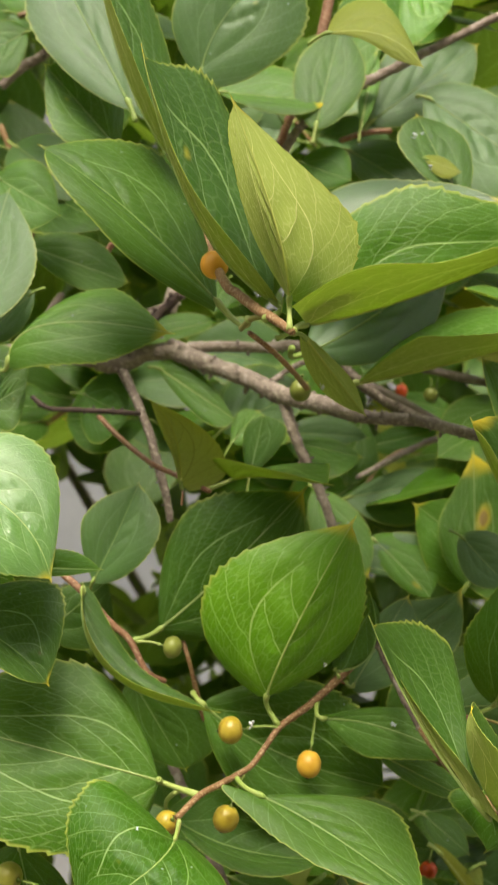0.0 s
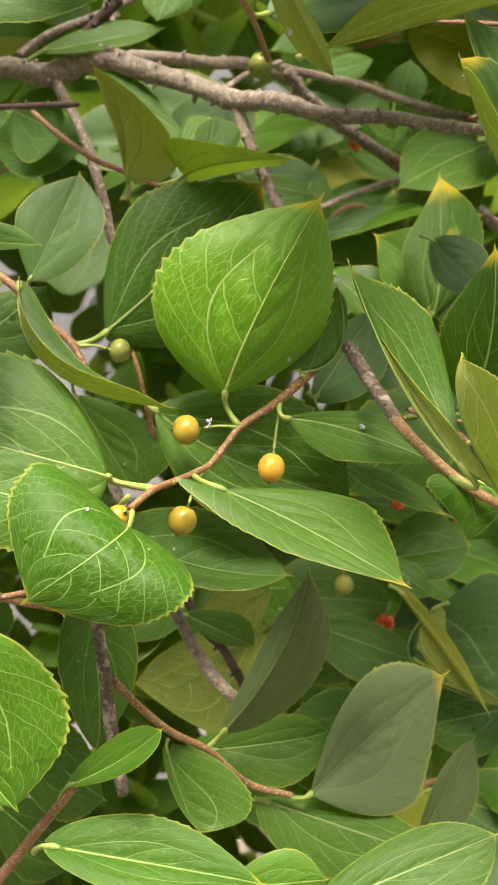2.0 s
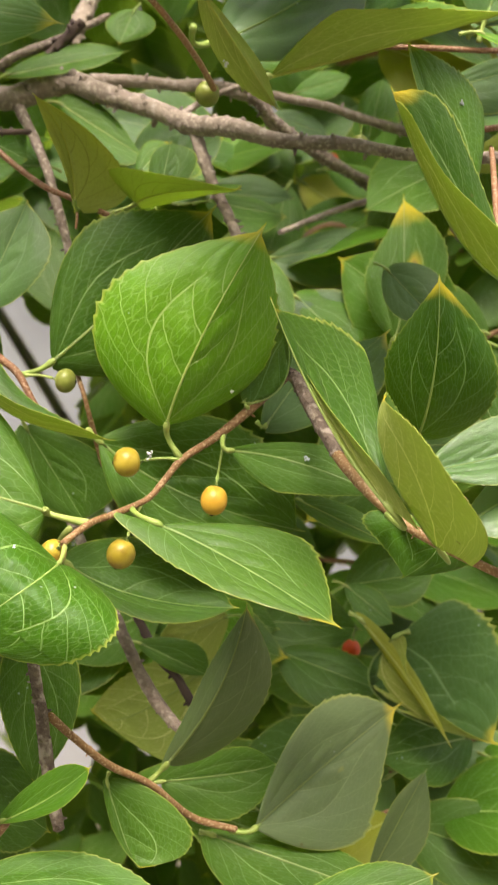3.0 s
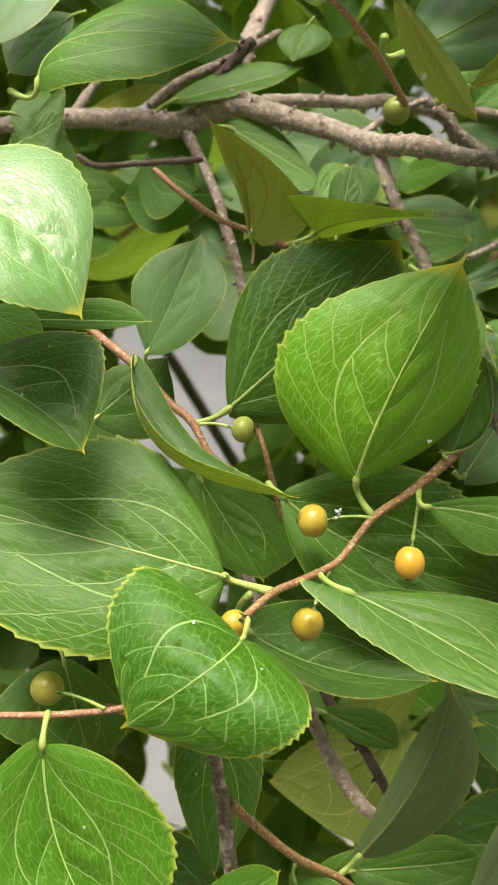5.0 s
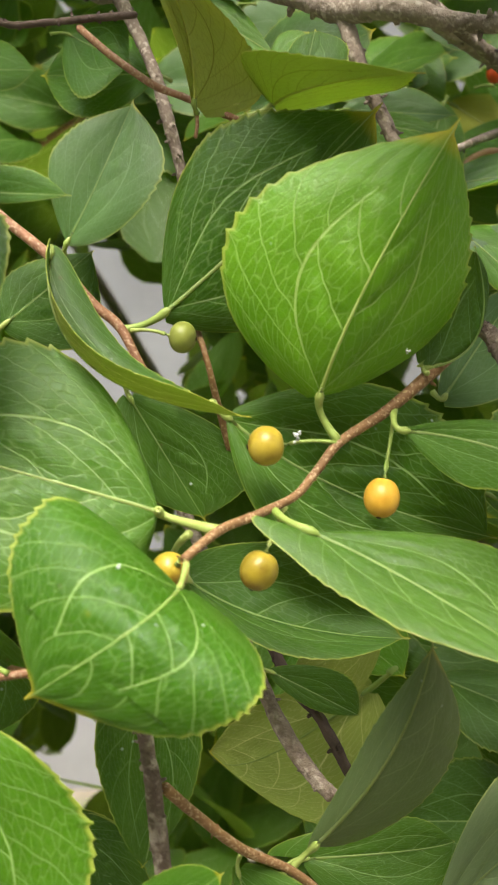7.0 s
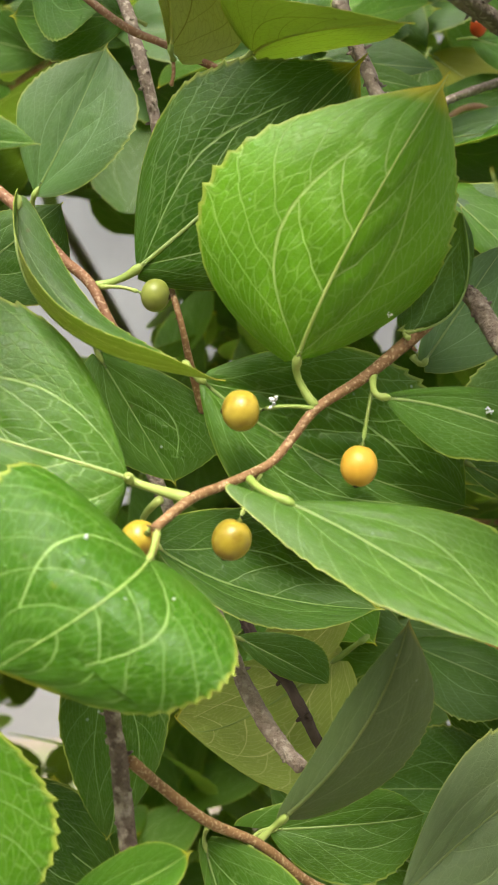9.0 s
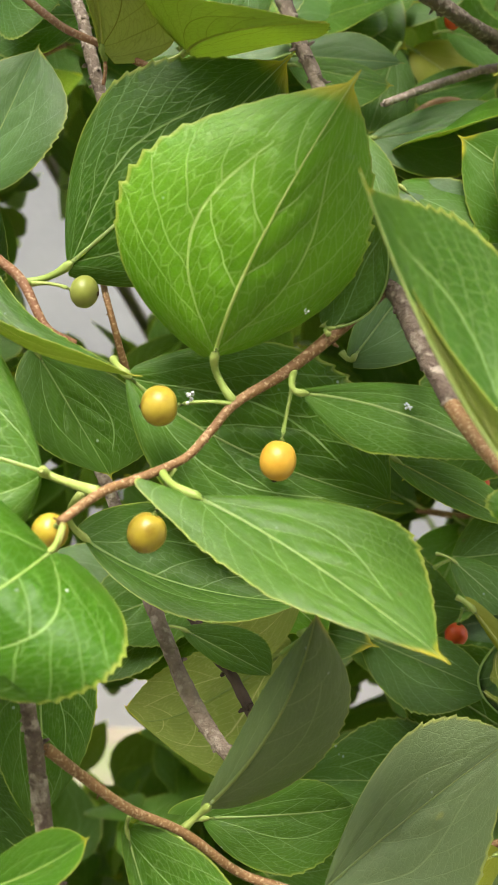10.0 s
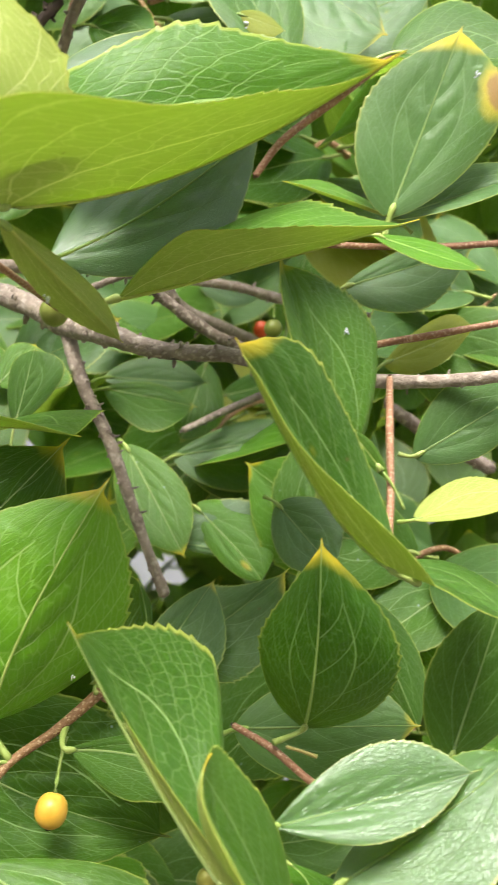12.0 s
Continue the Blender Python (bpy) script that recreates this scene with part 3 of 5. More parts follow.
# ---- setting: ground and the pale wall behind the shrub ----
def slab(name, x0, x1, y0, y1, z0, z1, mat, label, category, bevel=0.01):
    bm = bmesh.new()
    bmesh.ops.create_cube(bm, size=1.0)
    for v in bm.verts:
        v.co = Vector(((x0 + x1) / 2 + v.co.x * (x1 - x0), (y0 + y1) / 2 + v.co.y * (y1 - y0), (z0 + z1) / 2 + v.co.z * (z1 - z0)))
    bmesh.ops.bevel(bm, geom=list(bm.edges), offset=bevel, segments=2, affect="EDGES")
    me = bpy.data.meshes.new(name)
    bm.to_mesh(me)
    bm.free()
    me.materials.append(mat)
    return tagged(new(name, me), label, category, kind="structure")


def ground():
    n, size = 60, 60.0
    xs = [math.copysign(abs(t) ** 3, t) * size for t in np.linspace(-1, 1, n + 1)]
    verts = [(x, y + 1.0, -0.02 + 0.03 * noise.noise(Vector((x * 1.5, y * 1.5, 0)))) for y in xs for x in xs]
    faces = [(j * (n + 1) + i, j * (n + 1) + i + 1, (j + 1) * (n + 1) + i + 1, (j + 1) * (n + 1) + i) for j in range(n) for i in range(n)]
    return tagged(new("ground", mesh_of("ground", verts, faces, [SOIL])), "dry sandy soil with sparse green growth", "ground", kind="structure")


ground()
slab("wall_north", -4.0, 4.0, 2.45, 2.65, 0.28, 3.2, WALL, "pale grey rendered garden wall behind the shrub", "wall")
# added out of view: cuts low sky light from the front and bounces some back
SCREEN_PALE = plain("screen_pale", (0.38, 0.365, 0.335), (0.47, 0.455, 0.42), 0.9, 5.0, 0.004, 40.0, 0.2)
slab("wall_south", -8.0, 8.0, -4.2, -4.0, -0.1, 6.4, SCREEN_PALE, "tall pale unseen screen added behind the camera to cut and bounce light", "wall")
slab("plinth", -4.0, 4.0, 2.38, 2.66, -0.1, 0.28, PLINTH, "white painted plinth along the wall's foot", "plinth")

# ---- the shrub ----

fruiting_shoot = thing("fruiting_shoot", (-0.0267, -0.0299, 1.3358), "reddish-brown shoot bearing broad green leaves and ochre berries", "shoot", "shrub shoots")
stem(fruiting_shoot, "brown", ((-0.0267, -0.0299, 1.3358), (-0.0210, -0.0215, 1.3387), (-0.0156, -0.0155, 1.3396), (-0.0079, -0.0091, 1.3418), (-0.0038, -0.0044, 1.3455), (0.0009, 0.0001, 1.3504), (0.0096, 0.0055, 1.3552), (0.0183, 0.0112, 1.3614), (0.0249, 0.0152, 1.3670), (0.0297, 0.0201, 1.3706)), (0.00085, 0.00088, 0.00090, 0.00082, 0.00083, 0.00095, 0.00108, 0.00132, 0.00146, 0.00149), 13)
stem(fruiting_shoot, "green", ((-0.0261, -0.0290, 1.3360), (-0.0259, -0.0311, 1.3342), (-0.0266, -0.0336, 1.3322)), (0.00057, 0.00056, 0.00056), 14)
leaf(fruiting_shoot, "young", (-0.0032, 0.0003, 1.3591), (0.0226, 0.0030, 1.4108), (0.0055, -0.0051, 1.3812), (-0.0214, 0.0018, 1.3882), (0.0222, 0.0116, 1.3727), -1, (0.0005, 0.0001, 1.3506), (0.43, 0.33), (0.29, 0.45), 45, heart=(0.03, 0.00), yellow=0.5, quilted=0.04)
leaf(fruiting_shoot, "deep", (-0.0047, -0.0210, 1.3384), (0.0380, -0.0479, 1.3210), (0.0137, -0.0293, 1.3315), (0.0300, -0.0206, 1.3347), (0.0070, -0.0371, 1.3281), -1, (-0.0117, -0.0109, 1.34), (0.37, 0.68), (1.35, 1.40), 46, heart=(0.00, 0.17), yellow=0.3)
leaf(fruiting_shoot, "mature", (-0.0219, 0.0110, 1.3533), (0.0341, 0.0114, 1.3278), (0.0021, 0.0104, 1.3381), (0.0144, 0.0195, 1.3573), (-0.0082, 0.0020, 1.3278), -1, (-0.0251, 0.0161, 1.3551), (0.31, 0.33), (0.38, 0.70), 47, heart=(0.01, 0.00), quilted=0.06)
leaf(fruiting_shoot, "fresh", (-0.0265, -0.0361, 1.3330), (-0.0499, -0.0507, 1.3192), (-0.0323, -0.0521, 1.3315), (-0.0141, -0.0560, 1.3202), (-0.0481, -0.0353, 1.3480), -1, (-0.0259, -0.03, 1.3352), (0.53, 0.32), (-2.49, -0.66), 48, heart=(0.13, 0.00))
leaf(fruiting_shoot, "mature", (-0.0326, -0.0155, 1.3404), (-0.1053, -0.0179, 1.3615), (-0.0505, -0.0180, 1.3465), (-0.0538, -0.0026, 1.3694), (-0.0661, -0.0324, 1.3283), 1, (-0.0215, -0.0215, 1.3388), (0.40, 0.55), (0.87, -0.16), 49, heart=(0.01, 0.07))
leaf(fruiting_shoot, "mature", (0.0131, 0.0010, 1.3523), (0.0547, -0.0019, 1.3398), (0.0325, 0.0050, 1.3479), (0.0382, 0.0117, 1.3519), (0.0259, -0.0006, 1.3415), -1, (0.0115, 0.0064, 1.3555), (0.37, 0.18), (1.40, 1.00), 50, heart=(0.06, 0.00))
leaf(fruiting_shoot, "deep", (0.0180, 0.0112, 1.3631), (0.0270, 0.0126, 1.3870), (0.0281, 0.0108, 1.3702), (0.0291, 0.0131, 1.3747), (0.0209, 0.0209, 1.3823), 1, (0.018, 0.0083, 1.3625), (0.48, 0.42), (0.66, 0.70), 51, heart=(0.09, 0.05))
leaf(fruiting_shoot, "deep", (-0.0302, 0.0067, 1.3201), (0.0160, 0.0077, 1.3075), (-0.0105, 0.0063, 1.3111), (-0.0114, -0.0013, 1.3079), (-0.0064, 0.0226, 1.3227), 1, (-0.0283, -0.0031, 1.3327), (0.44, 0.50), (0.16, 0.70), 52, heart=(0.00, 0.05))
berry(fruiting_shoot, "yellowbrown", (-0.0133, -0.0021, 1.3500), 0.00775, 0.00713, (0.0001, -0.0006, 1.3503), 175)
berry(fruiting_shoot, "yellow", (0.0090, 0.0002, 1.3393), 0.00707, 0.00792, (0.0115, 0.0067, 1.3533), 176)
berry(fruiting_shoot, "yellowbrown", (-0.0143, -0.0129, 1.3286), 0.00729, 0.00766, (-0.0094, -0.0108, 1.3405), 177)
berry(fruiting_shoot, "yellowbrown", (-0.0296, -0.0239, 1.3321), 0.0066, 0.0066, (-0.0258, -0.0285, 1.3362), 178)
wax(fruiting_shoot, (-0.0074, -0.0033, 1.3520), 0.0016, 191)
wax(fruiting_shoot, (0.0335, 0.0045, 1.3495), 0.0012, 192)
wax(fruiting_shoot, (-0.0351, -0.0445, 1.3394), 0.0006, 194)
wax(fruiting_shoot, (0.0137, 0.0031, 1.3675), 0.0007, 197)

upper_shoot = thing("leafy_shoot", (-0.0762, 0.0327, 1.3972), "thin red shoot with toothed dark green leaves and a green berry", "shoot", "shrub shoots")
stem(upper_shoot, "red", ((-0.0762, 0.0327, 1.3972), (-0.0699, 0.0288, 1.3923), (-0.0589, 0.0228, 1.3845), (-0.0503, 0.0212, 1.3753), (-0.0444, 0.0203, 1.3701), (-0.0390, 0.0172, 1.3613), (-0.0335, 0.0196, 1.3575)), (0.00097, 0.00109, 0.00119, 0.00105, 0.00105, 0.00091, 0.00079), 15)
stem(upper_shoot, "brown", ((-0.0311, 0.0348, 1.3744), (-0.0292, 0.0278, 1.3693), (-0.0277, 0.0241, 1.3659), (-0.0264, 0.0233, 1.3614), (-0.0250, 0.0251, 1.3542), (-0.0225, 0.0291, 1.3421)), (0.00055, 0.00067, 0.00066, 0.00066, 0.00080, 0.00082), 16)
leaf(upper_shoot, "mature", (-0.0354, 0.0219, 1.3731), (0.0100, 0.0325, 1.4158), (-0.0155, 0.0235, 1.3906), (-0.0285, 0.0287, 1.4079), (-0.0009, 0.0288, 1.3750), -1, (-0.044, 0.0217, 1.3696), (0.32, 0.43), (1.16, 0.50), 53, heart=(0.00, 0.03), yellow=0.5)
leaf(upper_shoot, "sheen", (-0.0557, 0.0235, 1.3874), (-0.0423, 0.0334, 1.4170), (-0.0489, 0.0273, 1.4011), (-0.0596, 0.0282, 1.4058), (-0.0362, 0.0238, 1.3996), -1, (-0.0567, 0.0245, 1.3851), (0.24, 0.61), (1.22, 0.02), 54, heart=(0.00, 0.01))
leaf(upper_shoot, "deep", (-0.0576, 0.0155, 1.3858), (-0.0158, -0.0050, 1.3562), (-0.0475, 0.0026, 1.3649), (-0.0422, -0.0119, 1.3690), (-0.0435, 0.0086, 1.3698), 1, (-0.0585, 0.0215, 1.3853), (0.57, 0.38), (-0.91, -1.50), 55, heart=(0.06, 0.04), vein="mature")
leaf(upper_shoot, "deep", (-0.0446, 0.0311, 1.3534), (-0.0279, 0.0264, 1.3268), (-0.0362, 0.0287, 1.3401), (-0.0188, 0.0290, 1.3420), (-0.0463, 0.0225, 1.3396), -1, (-0.0443, 0.0263, 1.3607), 0.42, 0.7, 56)
leaf(upper_shoot, "deep", (-0.0716, 0.0309, 1.3699), (-0.0525, 0.0367, 1.3855), (-0.0620, 0.0338, 1.3777), (-0.0715, 0.0358, 1.3803), (-0.0541, 0.0331, 1.3652), -1, None, 0.42, 0.7, 57)
berry(upper_shoot, "green", (-0.0313, 0.0186, 1.3684), 0.00670, 0.00569, (-0.0423, 0.0202, 1.3696), 179)

curl_twig = thing("curled_leaf_twig", (-0.0842, 0.0770, 1.4409), "dark thin twig with two curled olive leaves", "twig", "shrub shoots")
stem(curl_twig, "dark", ((-0.0842, 0.0770, 1.4409), (-0.0773, 0.0702, 1.4373), (-0.0654, 0.0641, 1.4370), (-0.0540, 0.0579, 1.4368), (-0.0438, 0.0518, 1.4365)), (0.00080, 0.00094, 0.00076, 0.00089, 0.00072), 10)
stem(curl_twig, "red", ((-0.0590, 0.0608, 1.4354), (-0.0507, 0.0534, 1.4285), (-0.0401, 0.0461, 1.4211), (-0.0315, 0.0424, 1.4175), (-0.0204, 0.0384, 1.4126)), (0.00090, 0.00087, 0.00085, 0.00083, 0.00082), 11)
stem(curl_twig, "red", ((-0.0293, 0.0357, 1.4141), (-0.0292, 0.0352, 1.4115), (-0.0296, 0.0347, 1.4089)), (0.00041, 0.00041, 0.00041), 12)
leaf(curl_twig, "yellowing", (-0.0295, 0.0339, 1.4158), (-0.0374, 0.0138, 1.4433), (-0.0311, 0.0268, 1.4325), (-0.0320, 0.0287, 1.4256), (-0.0156, 0.0427, 1.4200), 1, (-0.0293, 0.0357, 1.4141), (0.47, 0.19), (0.05, 1.11), 58, heart=(0.05, 0.07), back=VEINED, vein="yellowing")
leaf(curl_twig, "mature", (-0.0135, 0.0441, 1.4160), (0.0163, 0.0063, 1.4189), (-0.0033, 0.0270, 1.4188), (-0.0194, 0.0250, 1.4245), (0.0129, 0.0553, 1.4203), 1, (-0.0219, 0.0416, 1.413), (0.16, 0.33), (1.40, 0.97), 59, heart=(0.00, 0.14), back=VEINED, vein="yellowing")

top_shoot = thing("drooping_shoot", (0.0039, -0.0399, 1.4621), "green shoot with pale leaf undersides and an orange berry", "shoot", "shrub shoots")
stem(top_shoot, "brown", ((0.0039, -0.0399, 1.4621), (-0.0016, -0.0344, 1.4660), (-0.0051, -0.0279, 1.4681), (-0.0103, -0.0211, 1.4723), (-0.0138, -0.0144, 1.4755), (-0.0216, 0.0248, 1.4906), (-0.0344, 0.0596, 1.5152)), (0.00096, 0.00126, 0.00129, 0.00132, 0.00135, 0.00119, 0.00113), 17)
stem(top_shoot, "red", ((-0.0074, -0.0228, 1.4624), (-0.0016, -0.0115, 1.4577), (0.0048, 0.0056, 1.4511), (0.0094, 0.0260, 1.4454)), (0.00073, 0.00076, 0.00080, 0.00085), 18)
stem(top_shoot, "green", ((-0.0096, -0.0227, 1.4629), (-0.0066, -0.0253, 1.4657), (-0.0030, -0.0313, 1.4663)), (0.00073, 0.00072, 0.00085), 19)
leaf(top_shoot, "mature", (0.0029, -0.0366, 1.4704), (-0.0117, -0.0309, 1.5207), (-0.0008, -0.0421, 1.4891), (-0.0090, -0.0386, 1.4945), (0.0203, -0.0275, 1.4867), 1, (0.0029, -0.0398, 1.4628), (0.34, 0.48), (0.14, 1.40), 60, heart=(0.00, 0.02), vein="yellowing")
leaf(top_shoot, "mature", (0.0073, -0.0229, 1.4641), (0.0786, -0.0337, 1.4892), (0.0396, -0.0016, 1.4727), (0.0318, -0.0549, 1.4790), (0.0334, 0.0074, 1.5019), 1, (0.004, -0.0381, 1.4622), (0.12, 0.45), (1.40, 1.34), 61, heart=(0.29, 0.16), vein="yellowing")
leaf(top_shoot, "waxy", (0.0069, 0.0241, 1.4931), (0.0677, 0.0255, 1.5021), (0.0412, 0.0242, 1.4924), (0.0306, 0.0387, 1.5091), (0.0303, 0.0107, 1.4860), -1, None, (0.32, 0.40), (0.70, 0.70), 62, heart=(0.00, 0.05))
leaf(top_shoot, "deep", (-0.0009, -0.0245, 1.4700), (-0.0346, -0.0190, 1.5361), (-0.0214, -0.0262, 1.4932), (-0.0126, -0.0371, 1.4862), (-0.0138, 0.0059, 1.5277), -1, (-0.003, -0.0345, 1.4656), (0.28, 0.36), (0.89, 1.40), 63, heart=(0.02, 0.00), vein="mature")
leaf(top_shoot, "deep", (-0.0304, 0.0133, 1.5119), (-0.0520, 0.0238, 1.5714), (-0.0434, 0.0148, 1.5374), (-0.0396, 0.0058, 1.5385), (-0.0345, 0.0362, 1.5554), -1, None, 0.42, 0.7, 64, vein="mature")
leaf(top_shoot, "deep", (-0.0167, 0.0029, 1.4708), (-0.0664, 0.0047, 1.5147), (-0.0409, 0.0015, 1.4959), (-0.0320, 0.0227, 1.5121), (-0.0445, -0.0064, 1.4864), 1, (-0.0073, -0.0253, 1.4657), (0.35, 0.15), (1.40, 0.54), 65, heart=(0.00, 0.09))
leaf(top_shoot, "waxy", (0.0082, 0.0187, 1.4561), (0.0557, 0.0426, 1.4888), (0.0319, 0.0303, 1.4690), (0.0214, 0.0474, 1.4815), (0.0427, 0.0311, 1.4581), -1, (0.0043, 0.0038, 1.4579), (0.23, 0.51), (0.70, 1.18), 66, heart=(0.00, 0.00), blotch=0.75, bv=0.2)
leaf(top_shoot, "mature", (0.0231, 0.0154, 1.4475), (0.0873, 0.0079, 1.4638), (0.0489, 0.0091, 1.4532), (0.0390, -0.0018, 1.4607), (0.0559, 0.0456, 1.4699), 1, (0.0161, 0.0167, 1.4449), (0.12, 0.18), (1.38, 1.36), 67, heart=(0.00, 0.00), vein="yellowing")
leaf(top_shoot, "mature", (0.0072, -0.0200, 1.4609), (0.0253, 0.0065, 1.4385), (0.0162, -0.0068, 1.4497), (0.0190, -0.0004, 1.4512), (0.0106, -0.0070, 1.4484), 1, (-0.0002, -0.0262, 1.4607), 0.40, 0.7, 68, vein="yellowing")
leaf(top_shoot, "yellowing", (0.0152, 0.0291, 1.5499), (0.0423, 0.0176, 1.5370), (0.0313, 0.0238, 1.5478), (0.0289, 0.0374, 1.5624), (0.0301, 0.0220, 1.5435), -1, None, (0.45, 0.68), (0.97, -0.17), 69, heart=(0.00, 0.03), vein="yellowing")
berry(top_shoot, "orange", (-0.0170, -0.0025, 1.4807), 0.00781, 0.00820, (-0.0111, -0.0179, 1.4732), 180)
berry(top_shoot, "green", (0.0073, 0.0301, 1.4448), 0.00665, 0.00698, (0.0079, 0.0267, 1.4495), 181)
wax(top_shoot, (0.0121, -0.0087, 1.4477), 0.0012, 193)

right_shoot = thing("folded_leaf_shoot", (0.0284, 0.0202, 1.3712), "red-brown shoot with folded dark leaves and yellow tips", "shoot", "shrub shoots")
stem(right_shoot, "bark", ((0.0284, 0.0202, 1.3712), (0.0320, 0.0154, 1.3680), (0.0356, 0.0019, 1.3609), (0.0403, -0.0116, 1.3531)), (0.00155, 0.00199, 0.00191, 0.00156), 20)
stem(right_shoot, "brown", ((0.0392, -0.0083, 1.3550), (0.0403, -0.0116, 1.3531), (0.0449, -0.0217, 1.3481), (0.0522, -0.0288, 1.3421), (0.0597, -0.0327, 1.3376), (0.0724, -0.0367, 1.3318), (0.0874, -0.0409, 1.3256)), (0.00143, 0.00156, 0.00137, 0.00122, 0.00121, 0.00108, 0.00108), 21)
stem(right_shoot, "red", ((0.0827, 0.0203, 1.4306), (0.0815, 0.0093, 1.4199), (0.0808, 0.0009, 1.4067), (0.0797, -0.0066, 1.3987), (0.0801, -0.0135, 1.3945)), (0.00076, 0.00085, 0.00083, 0.00081, 0.00079), 22)
stem(right_shoot, "red", ((0.0473, 0.0157, 1.3525), (0.0561, 0.0090, 1.3495), (0.0645, 0.0050, 1.3436), (0.0749, -0.0019, 1.3394)), (0.00078, 0.00090, 0.00089, 0.00088), 23)
stem(right_shoot, "green", ((0.0591, 0.0063, 1.3509), (0.0628, 0.0061, 1.3498), (0.0661, 0.0059, 1.3486)), (0.00038, 0.00038, 0.00051), 44)
leaf(right_shoot, "deep", (0.0466, -0.0552, 1.3507), (0.0214, -0.0515, 1.3952), (0.0333, -0.0485, 1.3694), (0.0366, -0.0510, 1.3688), (0.0449, -0.0264, 1.3811), -1, (0.0499, -0.0317, 1.3432), (0.12, 0.15), (0.02, 1.32), 70, heart=(0.29, 0.00), yellow=0.35, vein="mature")
leaf(right_shoot, "deep", (0.0582, -0.0531, 1.3407), (0.0453, -0.0588, 1.3754), (0.0446, -0.0626, 1.3630), (0.0572, -0.0885, 1.3603), (0.0533, -0.0489, 1.3637), -1, (0.0624, -0.0332, 1.3346), (0.12, 0.29), (1.40, 0.61), 71, heart=(0.24, 0.00), vein="mature")
leaf(right_shoot, "fresh", (0.0581, -0.0261, 1.3407), (0.0533, -0.0313, 1.3274), (0.0625, -0.0288, 1.3345), (0.0442, -0.0289, 1.3415), (0.0722, -0.0247, 1.3315), 1, None, (0.39, 0.40), (1.40, 0.33), 72, heart=(0.06, 0.05))
leaf(right_shoot, "deep", (0.0785, -0.0224, 1.3964), (0.0491, -0.0267, 1.4407), (0.0645, -0.0188, 1.4109), (0.0633, -0.0327, 1.4191), (0.0663, -0.0155, 1.4334), -1, (0.0836, -0.0197, 1.3935), (0.30, 0.68), (-0.90, 0.29), 73, heart=(0.21, 0.00), yellow=0.5, vein="mature")
leaf(right_shoot, "mature", (0.0737, 0.0026, 1.4171), (0.0575, 0.0106, 1.4585), (0.0672, 0.0022, 1.4277), (0.0617, -0.0033, 1.4350), (0.0793, 0.0156, 1.4406), -1, (0.0789, 0.0018, 1.4119), (0.42, 0.19), (0.70, -0.04), 74, heart=(0.05, 0.05))
leaf(right_shoot, "fresh", (0.0634, 0.0090, 1.3543), (0.0666, 0.0026, 1.3979), (0.0653, -0.0029, 1.3742), (0.0533, 0.0043, 1.3741), (0.0837, 0.0058, 1.3691), -1, (0.0566, 0.0064, 1.3518), (0.40, 0.52), (1.40, 0.69), 75, heart=(0.02, 0.02), yellow=0.7)
leaf(right_shoot, "waxy", (0.0552, -0.0435, 1.3558), (0.0936, -0.0344, 1.3624), (0.0707, -0.0390, 1.3578), (0.0729, -0.0335, 1.3668), (0.0739, -0.0452, 1.3533), -1, None, (0.33, 0.27), (0.68, 0.70), 76, heart=(0.00, 0.00), quilted=0.02)
leaf(right_shoot, "waxy", (0.0675, -0.0416, 1.3443), (0.1001, -0.0338, 1.3656), (0.0860, -0.0377, 1.3552), (0.0838, -0.0288, 1.3591), (0.0905, -0.0495, 1.3458), -1, None, (0.48, 0.45), (0.55, 0.70), 77, heart=(0.05, 0.05), quilted=0.02)
leaf(right_shoot, "deep", (0.0932, -0.0055, 1.3532), (0.1055, 0.0005, 1.3875), (0.0993, -0.0025, 1.3704), (0.0882, -0.0025, 1.3703), (0.1122, -0.0027, 1.3691), -1, None, 0.42, 0.7, 78)
leaf(right_shoot, "sheen", (0.0903, 0.0262, 1.4122), (0.1154, 0.0288, 1.4267), (0.1028, 0.0275, 1.4194), (0.0980, 0.0291, 1.4287), (0.1055, 0.0262, 1.4121), -1, (0.0855, 0.0262, 1.4124), 0.42, 0.7, 79)
leaf(right_shoot, "mature", (0.0862, -0.0029, 1.4028), (0.1084, -0.0049, 1.4087), (0.0973, -0.0039, 1.4058), (0.0947, 0.0015, 1.4101), (0.0974, -0.0087, 1.4042), 1, (0.0823, -0.0001, 1.4015), 0.42, 0.7, 80, vein="yellowing")
leaf(right_shoot, "deep", (0.0802, -0.0162, 1.3963), (0.1043, -0.0243, 1.3850), (0.0890, -0.0199, 1.3927), (0.0885, -0.0289, 1.3933), (0.0973, -0.0047, 1.3924), 1, (0.0797, -0.0165, 1.3947), 0.42, 0.7, 81, vein="mature")
leaf(right_shoot, "sheen", (0.0498, 0.0212, 1.3494), (0.0907, 0.0184, 1.3509), (0.0703, 0.0198, 1.3502), (0.0696, 0.0263, 1.3611), (0.0664, 0.0162, 1.3380), -1, None, 0.42, 0.7, 82)
leaf(right_shoot, "deep", (0.0796, 0.0349, 1.3750), (0.0912, 0.0238, 1.3469), (0.0854, 0.0293, 1.3609), (0.0916, 0.0330, 1.3644), (0.0781, 0.0323, 1.3605), -1, None, 0.42, 0.7, 83)
leaf(right_shoot, "sheen", (0.0868, 0.0515, 1.4692), (0.1046, 0.0594, 1.5141), (0.0957, 0.0554, 1.4916), (0.0789, 0.0556, 1.4927), (0.1133, 0.0551, 1.4897), -1, None, 0.45, 0.7, 84, yellow=.8, blotch=1.3, bv=.98)
